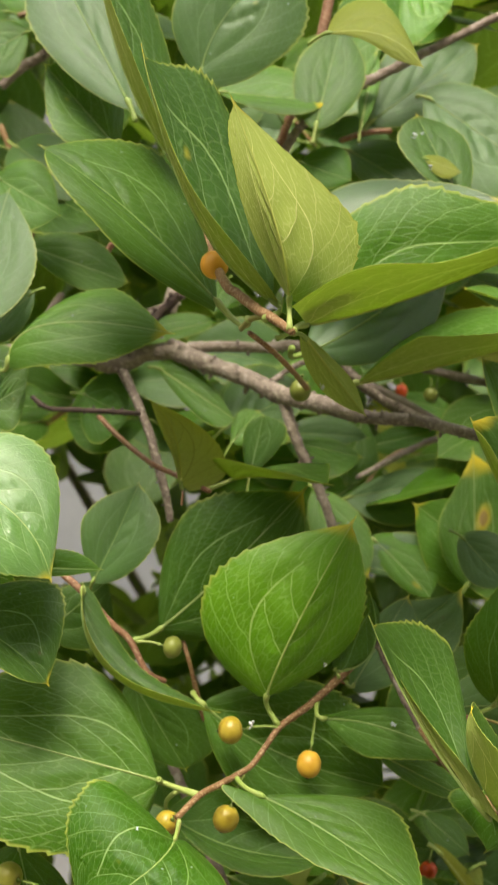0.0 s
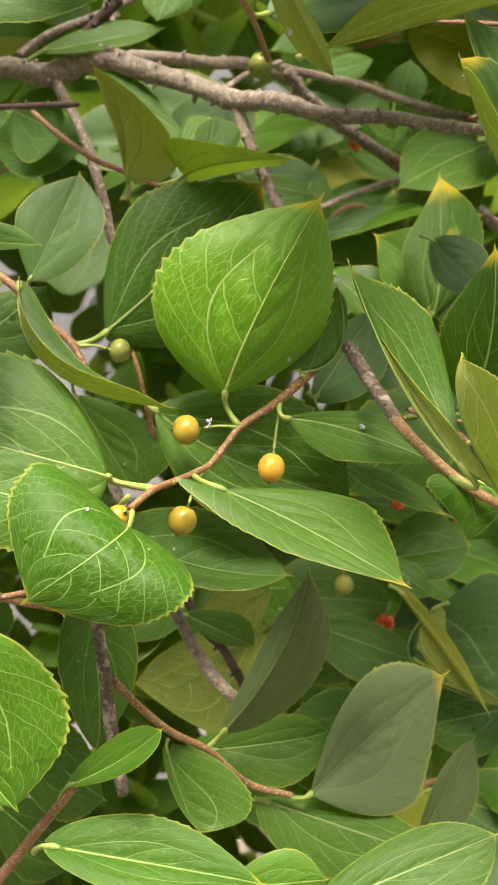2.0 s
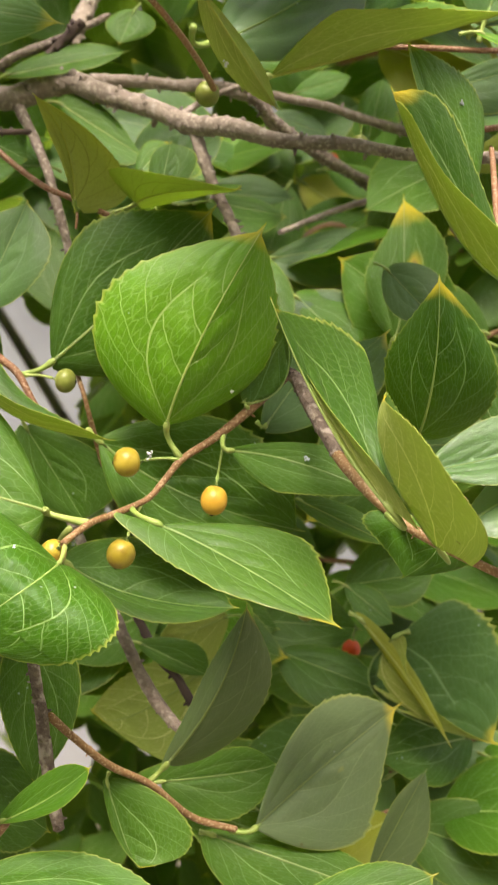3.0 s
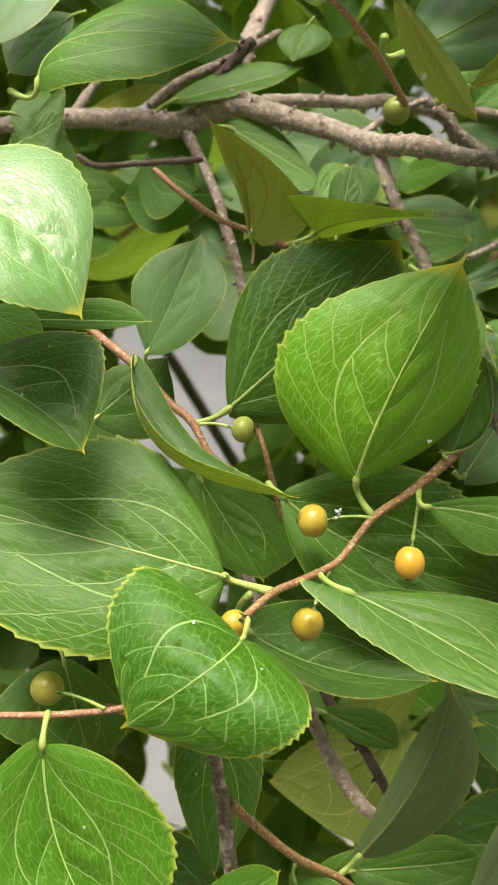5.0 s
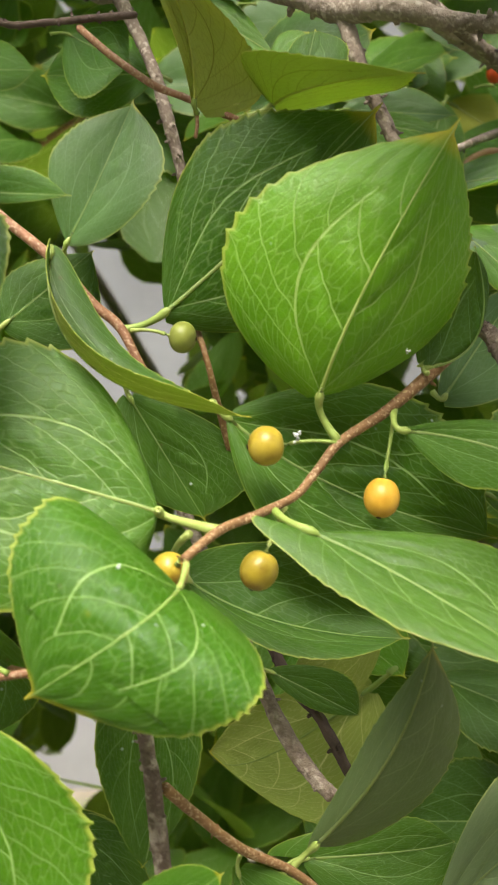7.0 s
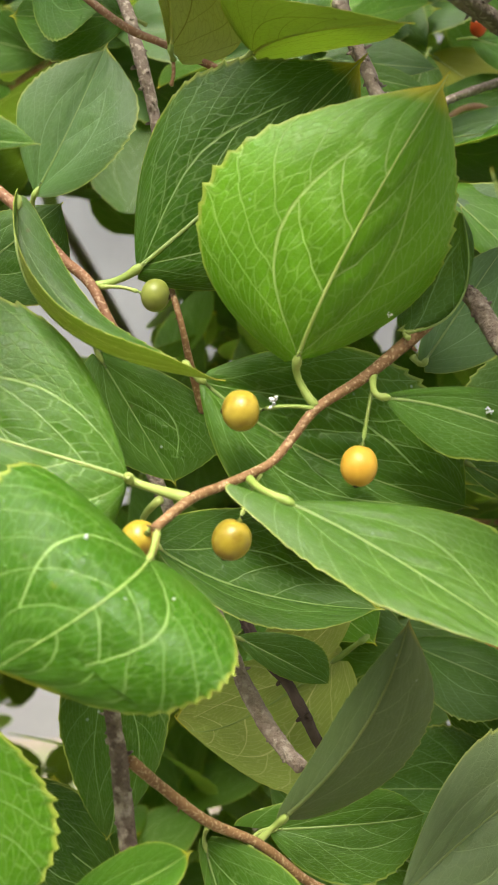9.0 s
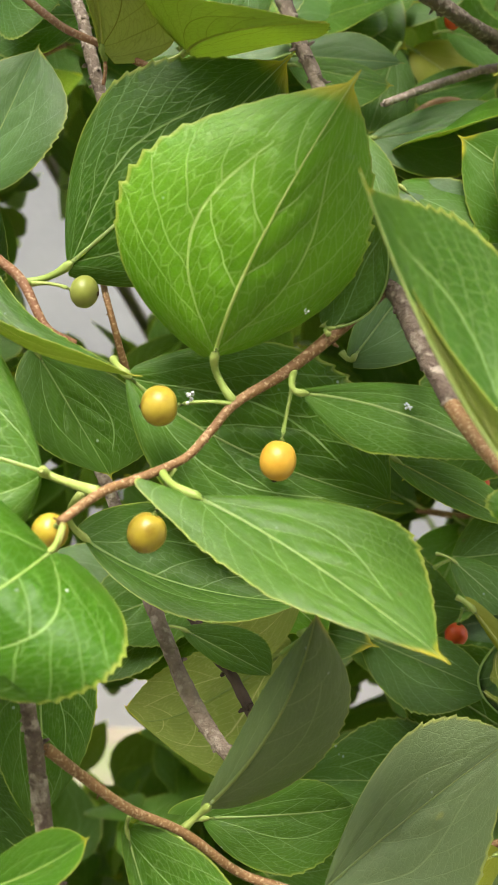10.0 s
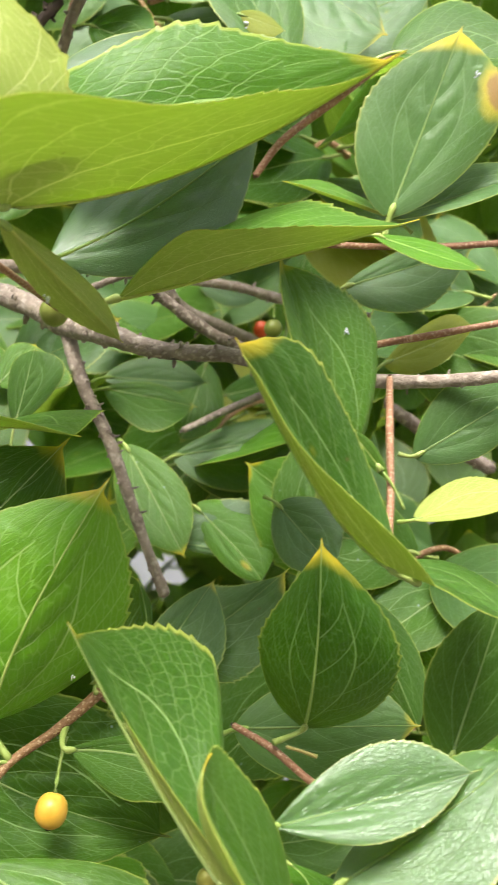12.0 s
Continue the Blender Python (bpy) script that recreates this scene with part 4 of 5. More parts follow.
leaf(right_shoot, "mature", (0.0868, 0.0573, 1.4676), (0.0602, 0.0589, 1.4768), (0.0735, 0.0581, 1.4722), (0.0724, 0.0521, 1.4727), (0.0750, 0.0680, 1.4762), -1, None, 0.42, 0.7, 85, vein="yellowing")
leaf(right_shoot, "sheen", (0.0882, 0.0573, 1.4676), (0.1250, 0.0594, 1.4793), (0.1066, 0.0583, 1.4735), (0.1035, 0.0656, 1.4801), (0.1068, 0.0517, 1.4705), -1, None, 0.42, 0.7, 86)
leaf(right_shoot, "fresh", (0.0816, 0.0349, 1.4616), (0.1061, 0.0335, 1.4537), (0.0939, 0.0342, 1.4576), (0.0960, 0.0439, 1.4606), (0.0910, 0.0277, 1.4555), -1, None, 0.42, 0.7, 87)
leaf(right_shoot, "mature", (0.0800, 0.0016, 1.4107), (0.0725, 0.0033, 1.4206), (0.0763, 0.0024, 1.4156), (0.0748, 0.0023, 1.4148), (0.0776, 0.0027, 1.4171), -1, None, 0.42, 0.7, 159, vein="yellowing")
wax(right_shoot, (0.0719, 0.0084, 1.4408), 0.0008, 195)
wax(right_shoot, (0.1073, 0.0541, 1.5012), 0.0014, 196)
wax(right_shoot, (0.0722, 0.0083, 1.4405), 0.0008, 202)

low_shoot = thing("hanging_twig", (-0.0354, -0.0258, 1.3074), "grey-barked hanging twig with dull green leaves", "twig", "shrub shoots")
stem(low_shoot, "bark", ((-0.0354, -0.0258, 1.3074), (-0.0345, -0.0256, 1.2999), (-0.0334, -0.0262, 1.2929), (-0.0325, -0.0270, 1.2833), (-0.0308, -0.0290, 1.2720), (-0.0291, -0.0306, 1.2630)), (0.00142, 0.00144, 0.00158, 0.00161, 0.00163, 0.00153), 24)
stem(low_shoot, "red", ((-0.0610, -0.0191, 1.3110), (-0.0509, -0.0223, 1.3101), (-0.0383, -0.0240, 1.3088), (-0.0361, -0.0253, 1.3102)), (0.00087, 0.00100, 0.00113, 0.00127), 25)
stem(low_shoot, "brown", ((-0.0316, -0.0256, 1.2913), (-0.0264, -0.0209, 1.2833), (-0.0180, -0.0165, 1.2736), (-0.0078, -0.0118, 1.2658), (0.0029, -0.0063, 1.2536), (0.0152, -0.0064, 1.2497)), (0.00115, 0.00103, 0.00105, 0.00092, 0.00095, 0.00096), 26)
stem(low_shoot, "bark", ((-0.0400, 0.0573, 1.3296), (-0.0274, 0.0414, 1.3084), (-0.0187, 0.0269, 1.2953), (-0.0122, 0.0189, 1.2843), (-0.0059, 0.0115, 1.2769), (0.0002, 0.0047, 1.2729)), (0.00145, 0.0017, 0.00178, 0.00176, 0.00186, 0.0017), 27)
stem(low_shoot, "dark", ((-0.0246, 0.0588, 1.3036), (-0.0140, 0.0500, 1.2878), (-0.0088, 0.0454, 1.2792), (-0.0028, 0.0415, 1.2741), (0.0049, 0.0362, 1.2615), (0.0151, 0.0332, 1.2443)), (0.00126, 0.00142, 0.00142, 0.00141, 0.00123, 0.00107), 28)
stem(low_shoot, "red", ((-0.0624, -0.0346, 1.2403), (-0.0504, -0.0377, 1.2569), (-0.0433, -0.0391, 1.2663), (-0.0396, -0.0413, 1.2713)), (0.00137, 0.00131, 0.00114, 0.00084), 29)
leaf(low_shoot, "dusty", (-0.0037, -0.0088, 1.2699), (0.0172, -0.0224, 1.3187), (0.0103, -0.0190, 1.2949), (0.0047, -0.0132, 1.2929), (0.0229, -0.0096, 1.2897), -1, (-0.0084, -0.0089, 1.2649), (0.50, 0.68), (0.87, -0.73), 88, heart=(0.04, 0.00))
leaf(low_shoot, "dusty", (0.0197, -0.0064, 1.2501), (0.0628, 0.0185, 1.2755), (0.0361, 0.0054, 1.2594), (0.0349, 0.0112, 1.2754), (0.0486, -0.0007, 1.2424), -1, (0.0132, -0.0056, 1.2493), (0.33, 0.34), (0.66, 1.40), 89, heart=(0.00, 0.00), yellow=0.5)
leaf(low_shoot, "mature", (-0.0062, 0.0079, 1.2567), (0.0258, 0.0060, 1.2629), (0.0165, 0.0068, 1.2599), (0.0127, 0.0095, 1.2660), (0.0117, 0.0004, 1.2486), -1, (-0.0102, -0.0011, 1.2571), (0.52, 0.32), (0.56, 1.35), 90, heart=(0.23, 0.01))
leaf(low_shoot, "fresh", (-0.0407, -0.0412, 1.2715), (-0.0184, -0.0505, 1.2898), (-0.0286, -0.0460, 1.2799), (-0.0303, -0.0421, 1.2840), (-0.0256, -0.0519, 1.2803), -1, (-0.0439, -0.0391, 1.2663), (0.42, 0.41), (0.68, 0.67), 91, heart=(0.06, 0.05))
leaf(low_shoot, "mature", (-0.0188, -0.0146, 1.2673), (-0.0096, -0.0238, 1.2494), (-0.0128, -0.0205, 1.2515), (0.0029, -0.0166, 1.2561), (-0.0176, -0.0191, 1.2588), -1, (-0.0183, -0.014, 1.2705), (0.37, 0.39), (1.01, 0.73), 92, heart=(0.08, 0.05))
leaf(low_shoot, "fresh", (-0.0446, -0.0466, 1.2587), (0.0057, -0.0538, 1.2520), (-0.0194, -0.0502, 1.2554), (-0.0229, -0.0425, 1.2643), (-0.0251, -0.0570, 1.2516), -1, (-0.0500, -0.0412, 1.2544), 0.42, 0.7, 93)
leaf(low_shoot, "mature", (0.0081, -0.0030, 1.2465), (0.0580, -0.0117, 1.2318), (0.0330, -0.0074, 1.2391), (0.0378, -0.0006, 1.2429), (0.0210, -0.0121, 1.2295), -1, (0.0047, -0.0029, 1.2473), 0.42, 0.7, 94)
leaf(low_shoot, "mature", (0.0171, -0.0439, 1.2391), (0.0632, -0.0408, 1.2569), (0.0401, -0.0424, 1.2480), (0.0394, -0.0352, 1.2541), (0.0483, -0.0495, 1.2421), -1, None, 0.42, 0.7, 95)
leaf(low_shoot, "fresh", (-0.0029, -0.0484, 1.2481), (0.0200, -0.0482, 1.2497), (0.0085, -0.0483, 1.2489), (0.0090, -0.0441, 1.2556), (0.0089, -0.0496, 1.2415), -1, None, 0.42, 0.7, 96)
leaf(low_shoot, "dusty", (0.0534, 0.0088, 1.2272), (0.0697, 0.0141, 1.2571), (0.0615, 0.0115, 1.2422), (0.0582, 0.0119, 1.2446), (0.0679, 0.0099, 1.2334), -1, None, 0.42, 0.7, 97)
leaf(low_shoot, "deep", (0.0092, 0.0584, 1.2730), (-0.0306, 0.0499, 1.2609), (-0.0182, 0.0518, 1.2572), (-0.0119, 0.0585, 1.2726), (0.0041, 0.0411, 1.2462), -1, (0.0133, 0.032, 1.2898), (0.42, 0.47), (0.70, 1.24), 98, heart=(0.05, 0.05))
leaf(low_shoot, "deep", (0.0120, 0.0561, 1.2883), (-0.0107, 0.0487, 1.2809), (0.0006, 0.0524, 1.2846), (-0.0003, 0.0507, 1.2919), (0.0032, 0.0532, 1.2718), -1, None, 0.42, 0.7, 99)
leaf(low_shoot, "deep", (-0.0386, -0.0024, 1.3029), (-0.0378, -0.0144, 1.2676), (-0.0364, -0.0099, 1.2771), (-0.0267, -0.0012, 1.2912), (-0.0471, -0.0103, 1.2915), -1, None, (0.34, 0.34), (0.81, 1.40), 100, heart=(0.06, 0.05))
leaf(low_shoot, "mature", (-0.0143, 0.0433, 1.2846), (0.0073, 0.0387, 1.2755), (-0.0035, 0.0410, 1.2801), (0.0020, 0.0433, 1.2849), (-0.0061, 0.0391, 1.2780), -1, None, 0.42, 0.7, 101)
leaf(low_shoot, "deep", (-0.0628, 0.0007, 1.2675), (-0.0355, -0.0029, 1.2473), (-0.0492, -0.0011, 1.2574), (-0.0461, 0.0009, 1.2688), (-0.0523, -0.0034, 1.2446), -1, None, 0.42, 0.7, 166)
leaf(low_shoot, "deep", (-0.0670, 0.0109, 1.2391), (-0.0464, 0.0078, 1.2212), (-0.0567, 0.0093, 1.2302), (-0.0510, 0.0109, 1.2388), (-0.0623, 0.0075, 1.2200), -1, None, 0.42, 0.7, 167)
leaf(low_shoot, "deep", (-0.0574, 0.0008, 1.2683), (-0.0432, -0.0020, 1.2521), (-0.0503, -0.0006, 1.2602), (-0.0445, 0.0007, 1.2675), (-0.0562, -0.0021, 1.2517), -1, None, 0.42, 0.7, 168)
berry(low_shoot, "greenbrown", (0.0392, 0.0795, 1.2825), 0.00648, 0.00713, (0.0392, 0.0808, 1.2900), 189)

left_shoot = thing("bright_leaf_shoot", (-0.0844, -0.0337, 1.3144), "red shoot with large bright yellow-green leaves", "shoot", "shrub shoots")
stem(left_shoot, "red", ((-0.0844, -0.0337, 1.3144), (-0.0695, -0.0336, 1.3147), (-0.0619, -0.0321, 1.3147), (-0.0543, -0.0305, 1.3151), (-0.0446, -0.0273, 1.3164)), (0.00071, 0.00082, 0.00082, 0.00082, 0.00070), 30)
leaf(left_shoot, "glossy", (-0.0901, -0.0262, 1.4266), (-0.0571, -0.0349, 1.3993), (-0.0677, -0.0305, 1.4168), (-0.0648, -0.0160, 1.4340), (-0.0756, -0.0436, 1.4068), -1, None, (0.43, 0.53), (0.11, 1.40), 102, heart=(0.06, 0.05), yellow=0.45)
leaf(left_shoot, "deep", (-0.0871, -0.0238, 1.3887), (-0.0592, -0.0302, 1.3711), (-0.0707, -0.0264, 1.3812), (-0.0602, -0.0159, 1.3954), (-0.0728, -0.0345, 1.3783), -1, None, (0.42, 0.44), (1.15, 0.79), 103, heart=(0.03, 0.05), yellow=0.45)
leaf(left_shoot, "fresh", (-0.0760, -0.0097, 1.3985), (-0.0480, -0.0069, 1.3972), (-0.0620, -0.0083, 1.3978), (-0.0614, -0.0059, 1.4028), (-0.0642, -0.0102, 1.3960), -1, None, 0.42, 0.7, 104)
leaf(left_shoot, "young", (-0.0847, -0.0154, 1.4008), (-0.0701, -0.0163, 1.3955), (-0.0774, -0.0159, 1.3981), (-0.0763, -0.0122, 1.4017), (-0.0768, -0.0202, 1.3909), -1, None, 0.42, 0.7, 105)
leaf(left_shoot, "fresh", (-0.0690, -0.0404, 1.3109), (-0.0518, -0.0502, 1.2695), (-0.0652, -0.0438, 1.2873), (-0.0415, -0.0478, 1.2980), (-0.0860, -0.0477, 1.2870), -1, (-0.0695, -0.0336, 1.3152), (0.47, 0.40), (0.34, 0.70), 106, heart=(0.00, 0.05))
leaf(left_shoot, "deep", (-0.0749, -0.0002, 1.3144), (-0.0671, -0.0102, 1.2924), (-0.0710, -0.0052, 1.3034), (-0.0595, -0.0023, 1.3021), (-0.0913, -0.0083, 1.3029), -1, None, 0.42, 0.7, 107)
berry(left_shoot, "greenbrown", (-0.0727, -0.0227, 1.3165), 0.00779, 0.00740, (-0.0574, -0.0320, 1.3156), 182)

main_branch = thing("woody_branch", (-0.1648, 0.1396, 1.4506), "knobbly grey-brown woody branch with side twigs and leaves", "branch", "shrub shoots")
stem(main_branch, "wood", ((-0.1648, 0.1396, 1.4506), (-0.1336, 0.1281, 1.4548), (-0.1054, 0.1191, 1.4555), (-0.0949, 0.1161, 1.4557), (-0.0703, 0.1097, 1.4538), (-0.0585, 0.1093, 1.4518), (-0.0424, 0.1087, 1.4571), (-0.0278, 0.1003, 1.4525), (-0.0085, 0.0900, 1.4458), (0.0020, 0.0800, 1.4409), (0.0145, 0.0644, 1.4390), (0.0285, 0.0606, 1.4348), (0.0459, 0.0544, 1.4338), (0.0650, 0.0415, 1.4297), (0.0828, 0.0321, 1.4285), (0.0975, 0.0261, 1.4290), (0.1164, 0.0204, 1.4311)), (0.00242, 0.00248, 0.00275, 0.00307, 0.00350, 0.00399, 0.00414, 0.00335, 0.00308, 0.00330, 0.00285, 0.00238, 0.00198, 0.00176, 0.00158, 0.00156, 0.00155), 2)
stem(main_branch, "wood", ((-0.0424, 0.1090, 1.4587), (-0.0414, 0.1180, 1.4662), (-0.0388, 0.1291, 1.4776), (-0.0342, 0.1406, 1.4911), (-0.0264, 0.1497, 1.5079)), (0.00294, 0.00284, 0.00294, 0.00285, 0.00274), 3)
stem(main_branch, "wood", ((-0.0329, 0.1042, 1.4570), (-0.0185, 0.1103, 1.4575), (-0.0037, 0.1164, 1.4570), (0.0081, 0.1226, 1.4576), (0.0236, 0.1279, 1.4536), (0.0309, 0.1324, 1.4445), (0.0527, 0.1519, 1.4338), (0.0808, 0.1641, 1.4170)), (0.00204, 0.00207, 0.00210, 0.00214, 0.00254, 0.00238, 0.00213, 0.00181), 4)
stem(main_branch, "wood", ((-0.0577, 0.1091, 1.4504), (-0.0519, 0.1013, 1.4408), (-0.0451, 0.0898, 1.4274), (-0.0417, 0.0848, 1.4164), (-0.0386, 0.0829, 1.4055), (-0.0371, 0.0813, 1.3962)), (0.00208, 0.00169, 0.00163, 0.00160, 0.00143, 0.00127), 5)
stem(main_branch, "wood", ((0.0020, 0.0799, 1.4406), (0.0056, 0.0750, 1.4299), (0.0092, 0.0734, 1.4210), (0.0129, 0.0721, 1.4136), (0.0165, 0.0706, 1.4047), (0.0237, 0.0669, 1.3841), (0.0294, 0.0643, 1.3694)), (0.00204, 0.00185, 0.00184, 0.00168, 0.00153, 0.00152, 0.00152), 6)
stem(main_branch, "wood", ((-0.0958, 0.1161, 1.4557), (-0.0902, 0.1240, 1.4656), (-0.0825, 0.1323, 1.4782)), (0.00162, 0.00166, 0.00150), 7)
stem(main_branch, "wood", ((-0.0695, 0.1103, 1.4574), (-0.0584, 0.1117, 1.4652), (-0.0419, 0.1160, 1.4724), (-0.0271, 0.1236, 1.4811)), (0.00158, 0.00158, 0.00142, 0.00108), 8)
stem(main_branch, "wood", ((-0.0024, 0.0898, 1.4445), (0.0071, 0.0939, 1.4506), (0.0179, 0.0946, 1.4548)), (0.00113, 0.00115, 0.00083), 9)
leaf(main_branch, "mature", (-0.0802, 0.0244, 1.4542), (-0.0300, 0.0261, 1.4620), (-0.0674, 0.0258, 1.4653), (-0.0528, 0.0375, 1.4762), (-0.0557, 0.0182, 1.4534), -1, (-0.0901, 0.0336, 1.454), (0.57, 0.59), (1.28, 0.84), 108, heart=(0.00, 0.02))
leaf(main_branch, "mature", (-0.0595, 0.1044, 1.4585), (-0.0194, 0.1122, 1.4678), (-0.0395, 0.1083, 1.4631), (-0.0416, 0.1124, 1.4690), (-0.0378, 0.1046, 1.4596), -1, None, 0.42, 0.7, 109)
leaf(main_branch, "deep", (-0.0991, 0.0637, 1.4519), (-0.0832, 0.0625, 1.4455), (-0.0911, 0.0631, 1.4487), (-0.0917, 0.0710, 1.4589), (-0.0922, 0.0587, 1.4413), -1, None, 0.42, 0.7, 110)
leaf(main_branch, "fresh", (-0.0501, 0.1177, 1.4302), (-0.0811, 0.1177, 1.4302), (-0.0656, 0.1177, 1.4302), (-0.0661, 0.1340, 1.4460), (-0.0652, 0.1064, 1.4179), 1, None, 0.42, 0.7, 111)
leaf(main_branch, "fresh", (-0.1116, 0.1369, 1.4344), (-0.0864, 0.1364, 1.4337), (-0.0990, 0.1367, 1.4340), (-0.1014, 0.1427, 1.4433), (-0.0979, 0.1325, 1.4276), -1, None, 0.42, 0.7, 112)
leaf(main_branch, "sheen", (-0.0792, 0.0559, 1.4753), (-0.0947, 0.0465, 1.4600), (-0.0870, 0.0512, 1.4676), (-0.0950, 0.0554, 1.4746), (-0.0822, 0.0479, 1.4623), 1, None, 0.42, 0.7, 113)
leaf(main_branch, "mature", (-0.0184, 0.1171, 1.4811), (-0.0231, 0.1098, 1.4692), (-0.0208, 0.1135, 1.4751), (-0.0275, 0.1152, 1.4780), (-0.0110, 0.1137, 1.4755), 1, None, 0.42, 0.7, 114)
leaf(main_branch, "yellowing", (-0.0941, 0.1395, 1.4607), (-0.0689, 0.1448, 1.4691), (-0.0816, 0.1421, 1.4649), (-0.0836, 0.1440, 1.4679), (-0.0812, 0.1391, 1.4602), -1, None, 0.42, 0.7, 115, vein="yellowing")
leaf(main_branch, "deep", (-0.0085, 0.0618, 1.4164), (-0.0042, 0.0684, 1.4352), (-0.0063, 0.0651, 1.4257), (-0.0109, 0.0670, 1.4285), (0.0034, 0.0668, 1.4281), -1, None, 0.42, 0.7, 116)
leaf(main_branch, "sheen", (-0.0193, 0.1191, 1.4260), (0.0128, 0.1238, 1.4422), (-0.0034, 0.1214, 1.4340), (-0.0127, 0.1402, 1.4487), (0.0011, 0.1131, 1.4261), -1, None, 0.42, 0.7, 117)
leaf(main_branch, "sheen", (-0.0270, 0.1409, 1.4515), (-0.0395, 0.1377, 1.4464), (-0.0332, 0.1393, 1.4489), (-0.0325, 0.1423, 1.4535), (-0.0303, 0.1344, 1.4416), 1, None, 0.42, 0.7, 118)
leaf(main_branch, "mature", (0.0667, 0.0804, 1.3737), (0.0719, 0.1016, 1.4210), (0.0700, 0.0852, 1.3891), (0.0581, 0.0908, 1.3925), (0.0864, 0.0939, 1.3971), -1, None, (0.44, 0.45), (1.40, 0.70), 119, heart=(0.00, 0.05), yellow=0.8, blotch=0.75)
leaf(main_branch, "sheen", (0.0055, 0.1498, 1.4221), (0.0386, 0.1497, 1.4201), (0.0220, 0.1498, 1.4211), (0.0215, 0.1541, 1.4291), (0.0181, 0.1459, 1.4170), -1, None, 0.42, 0.7, 120)
leaf(main_branch, "fresh", (0.0365, 0.1027, 1.3861), (0.0550, 0.0866, 1.3680), (0.0501, 0.0925, 1.3737), (0.0547, 0.1015, 1.3844), (0.0418, 0.0939, 1.3737), -1, None, (0.33, 0.39), (0.53, 0.63), 121, heart=(0.06, 0.04), blotch=0.6)
leaf(main_branch, "sheen", (0.0327, 0.0465, 1.3636), (0.0620, 0.0551, 1.3794), (0.0413, 0.0465, 1.3652), (0.0399, 0.0550, 1.3748), (0.0509, 0.0382, 1.3563), -1, None, (0.24, 0.54), (1.29, -0.98), 122, heart=(0.07, 0.09))
leaf(main_branch, "sheen", (0.0231, 0.0247, 1.3547), (0.0431, 0.0480, 1.3783), (0.0329, 0.0364, 1.3662), (0.0277, 0.0354, 1.3690), (0.0430, 0.0337, 1.3584), -1, (0.0208, 0.0254, 1.3560), 0.42, 0.7, 123)
leaf(main_branch, "sheen", (0.0672, 0.0637, 1.2787), (0.1025, 0.0574, 1.2435), (0.0618, 0.0607, 1.2591), (0.0972, 0.0708, 1.2845), (0.0743, 0.0577, 1.2624), -1, None, (0.47, 0.45), (0.07, 0.99), 124, heart=(0.06, 0.03))
leaf(main_branch, "yellowing", (0.0561, 0.0645, 1.2840), (0.0843, 0.0517, 1.2457), (0.0718, 0.0581, 1.2648), (0.0700, 0.0626, 1.2726), (0.0710, 0.0578, 1.2631), -1, None, (0.47, 0.40), (0.74, 0.73), 125, heart=(0.06, 0.02), vein="yellowing")
leaf(main_branch, "deep", (0.0314, 0.0854, 1.2655), (0.0654, 0.0722, 1.2565), (0.0485, 0.0787, 1.2609), (0.0518, 0.0858, 1.2661), (0.0406, 0.0694, 1.2530), -1, None, 0.42, 0.7, 126)
leaf(main_branch, "deep", (0.0541, 0.0852, 1.2896), (0.0837, 0.0832, 1.2949), (0.0688, 0.0843, 1.2922), (0.0680, 0.0962, 1.3040), (0.0708, 0.0755, 1.2849), -1, None, 0.42, 0.7, 127)
leaf(main_branch, "mature", (0.0525, 0.0780, 1.2915), (0.0672, 0.0673, 1.2817), (0.0599, 0.0726, 1.2866), (0.0632, 0.0767, 1.2900), (0.0566, 0.0684, 1.2832), -1, None, 0.42, 0.7, 128)
leaf(main_branch, "mature", (0.0320, 0.0158, 1.3357), (0.0585, 0.0106, 1.3235), (0.0453, 0.0132, 1.3296), (0.0463, 0.0184, 1.3335), (0.0405, 0.0086, 1.3295), -1, None, 0.42, 0.7, 129, vein="yellowing")
leaf(main_branch, "sheen", (0.0476, 0.1206, 1.3771), (0.0697, 0.1367, 1.4002), (0.0585, 0.1286, 1.3884), (0.0505, 0.1313, 1.3923), (0.0660, 0.1233, 1.3809), -1, None, 0.42, 0.7, 130)
leaf(main_branch, "sheen", (0.0315, 0.1364, 1.3953), (0.0633, 0.1351, 1.3934), (0.0474, 0.1358, 1.3943), (0.0502, 0.1412, 1.4022), (0.0473, 0.1225, 1.3842), -1, None, 0.42, 0.7, 131)
leaf(main_branch, "mature", (0.0060, 0.1415, 1.4188), (0.0351, 0.1377, 1.4133), (0.0206, 0.1396, 1.4161), (0.0207, 0.1427, 1.4206), (0.0191, 0.1273, 1.4070), -1, None, 0.42, 0.7, 132)
leaf(main_branch, "mature", (0.0155, 0.1083, 1.4033), (0.0334, 0.0881, 1.3744), (0.0247, 0.0982, 1.3886), (0.0327, 0.1017, 1.3935), (0.0143, 0.0963, 1.3858), -1, None, 0.42, 0.7, 133)
leaf(main_branch, "mature", (-0.0147, 0.0716, 1.4254), (-0.0058, 0.0787, 1.4359), (-0.0103, 0.0751, 1.4306), (-0.0135, 0.0776, 1.4344), (0.0040, 0.0716, 1.4253), -1, None, 0.42, 0.7, 134)
leaf(main_branch, "sheen", (0.0589, 0.0425, 1.3974), (0.0721, 0.0327, 1.3834), (0.0655, 0.0376, 1.3903), (0.0725, 0.0424, 1.3973), (0.0590, 0.0345, 1.3860), -1, None, 0.42, 0.7, 135)
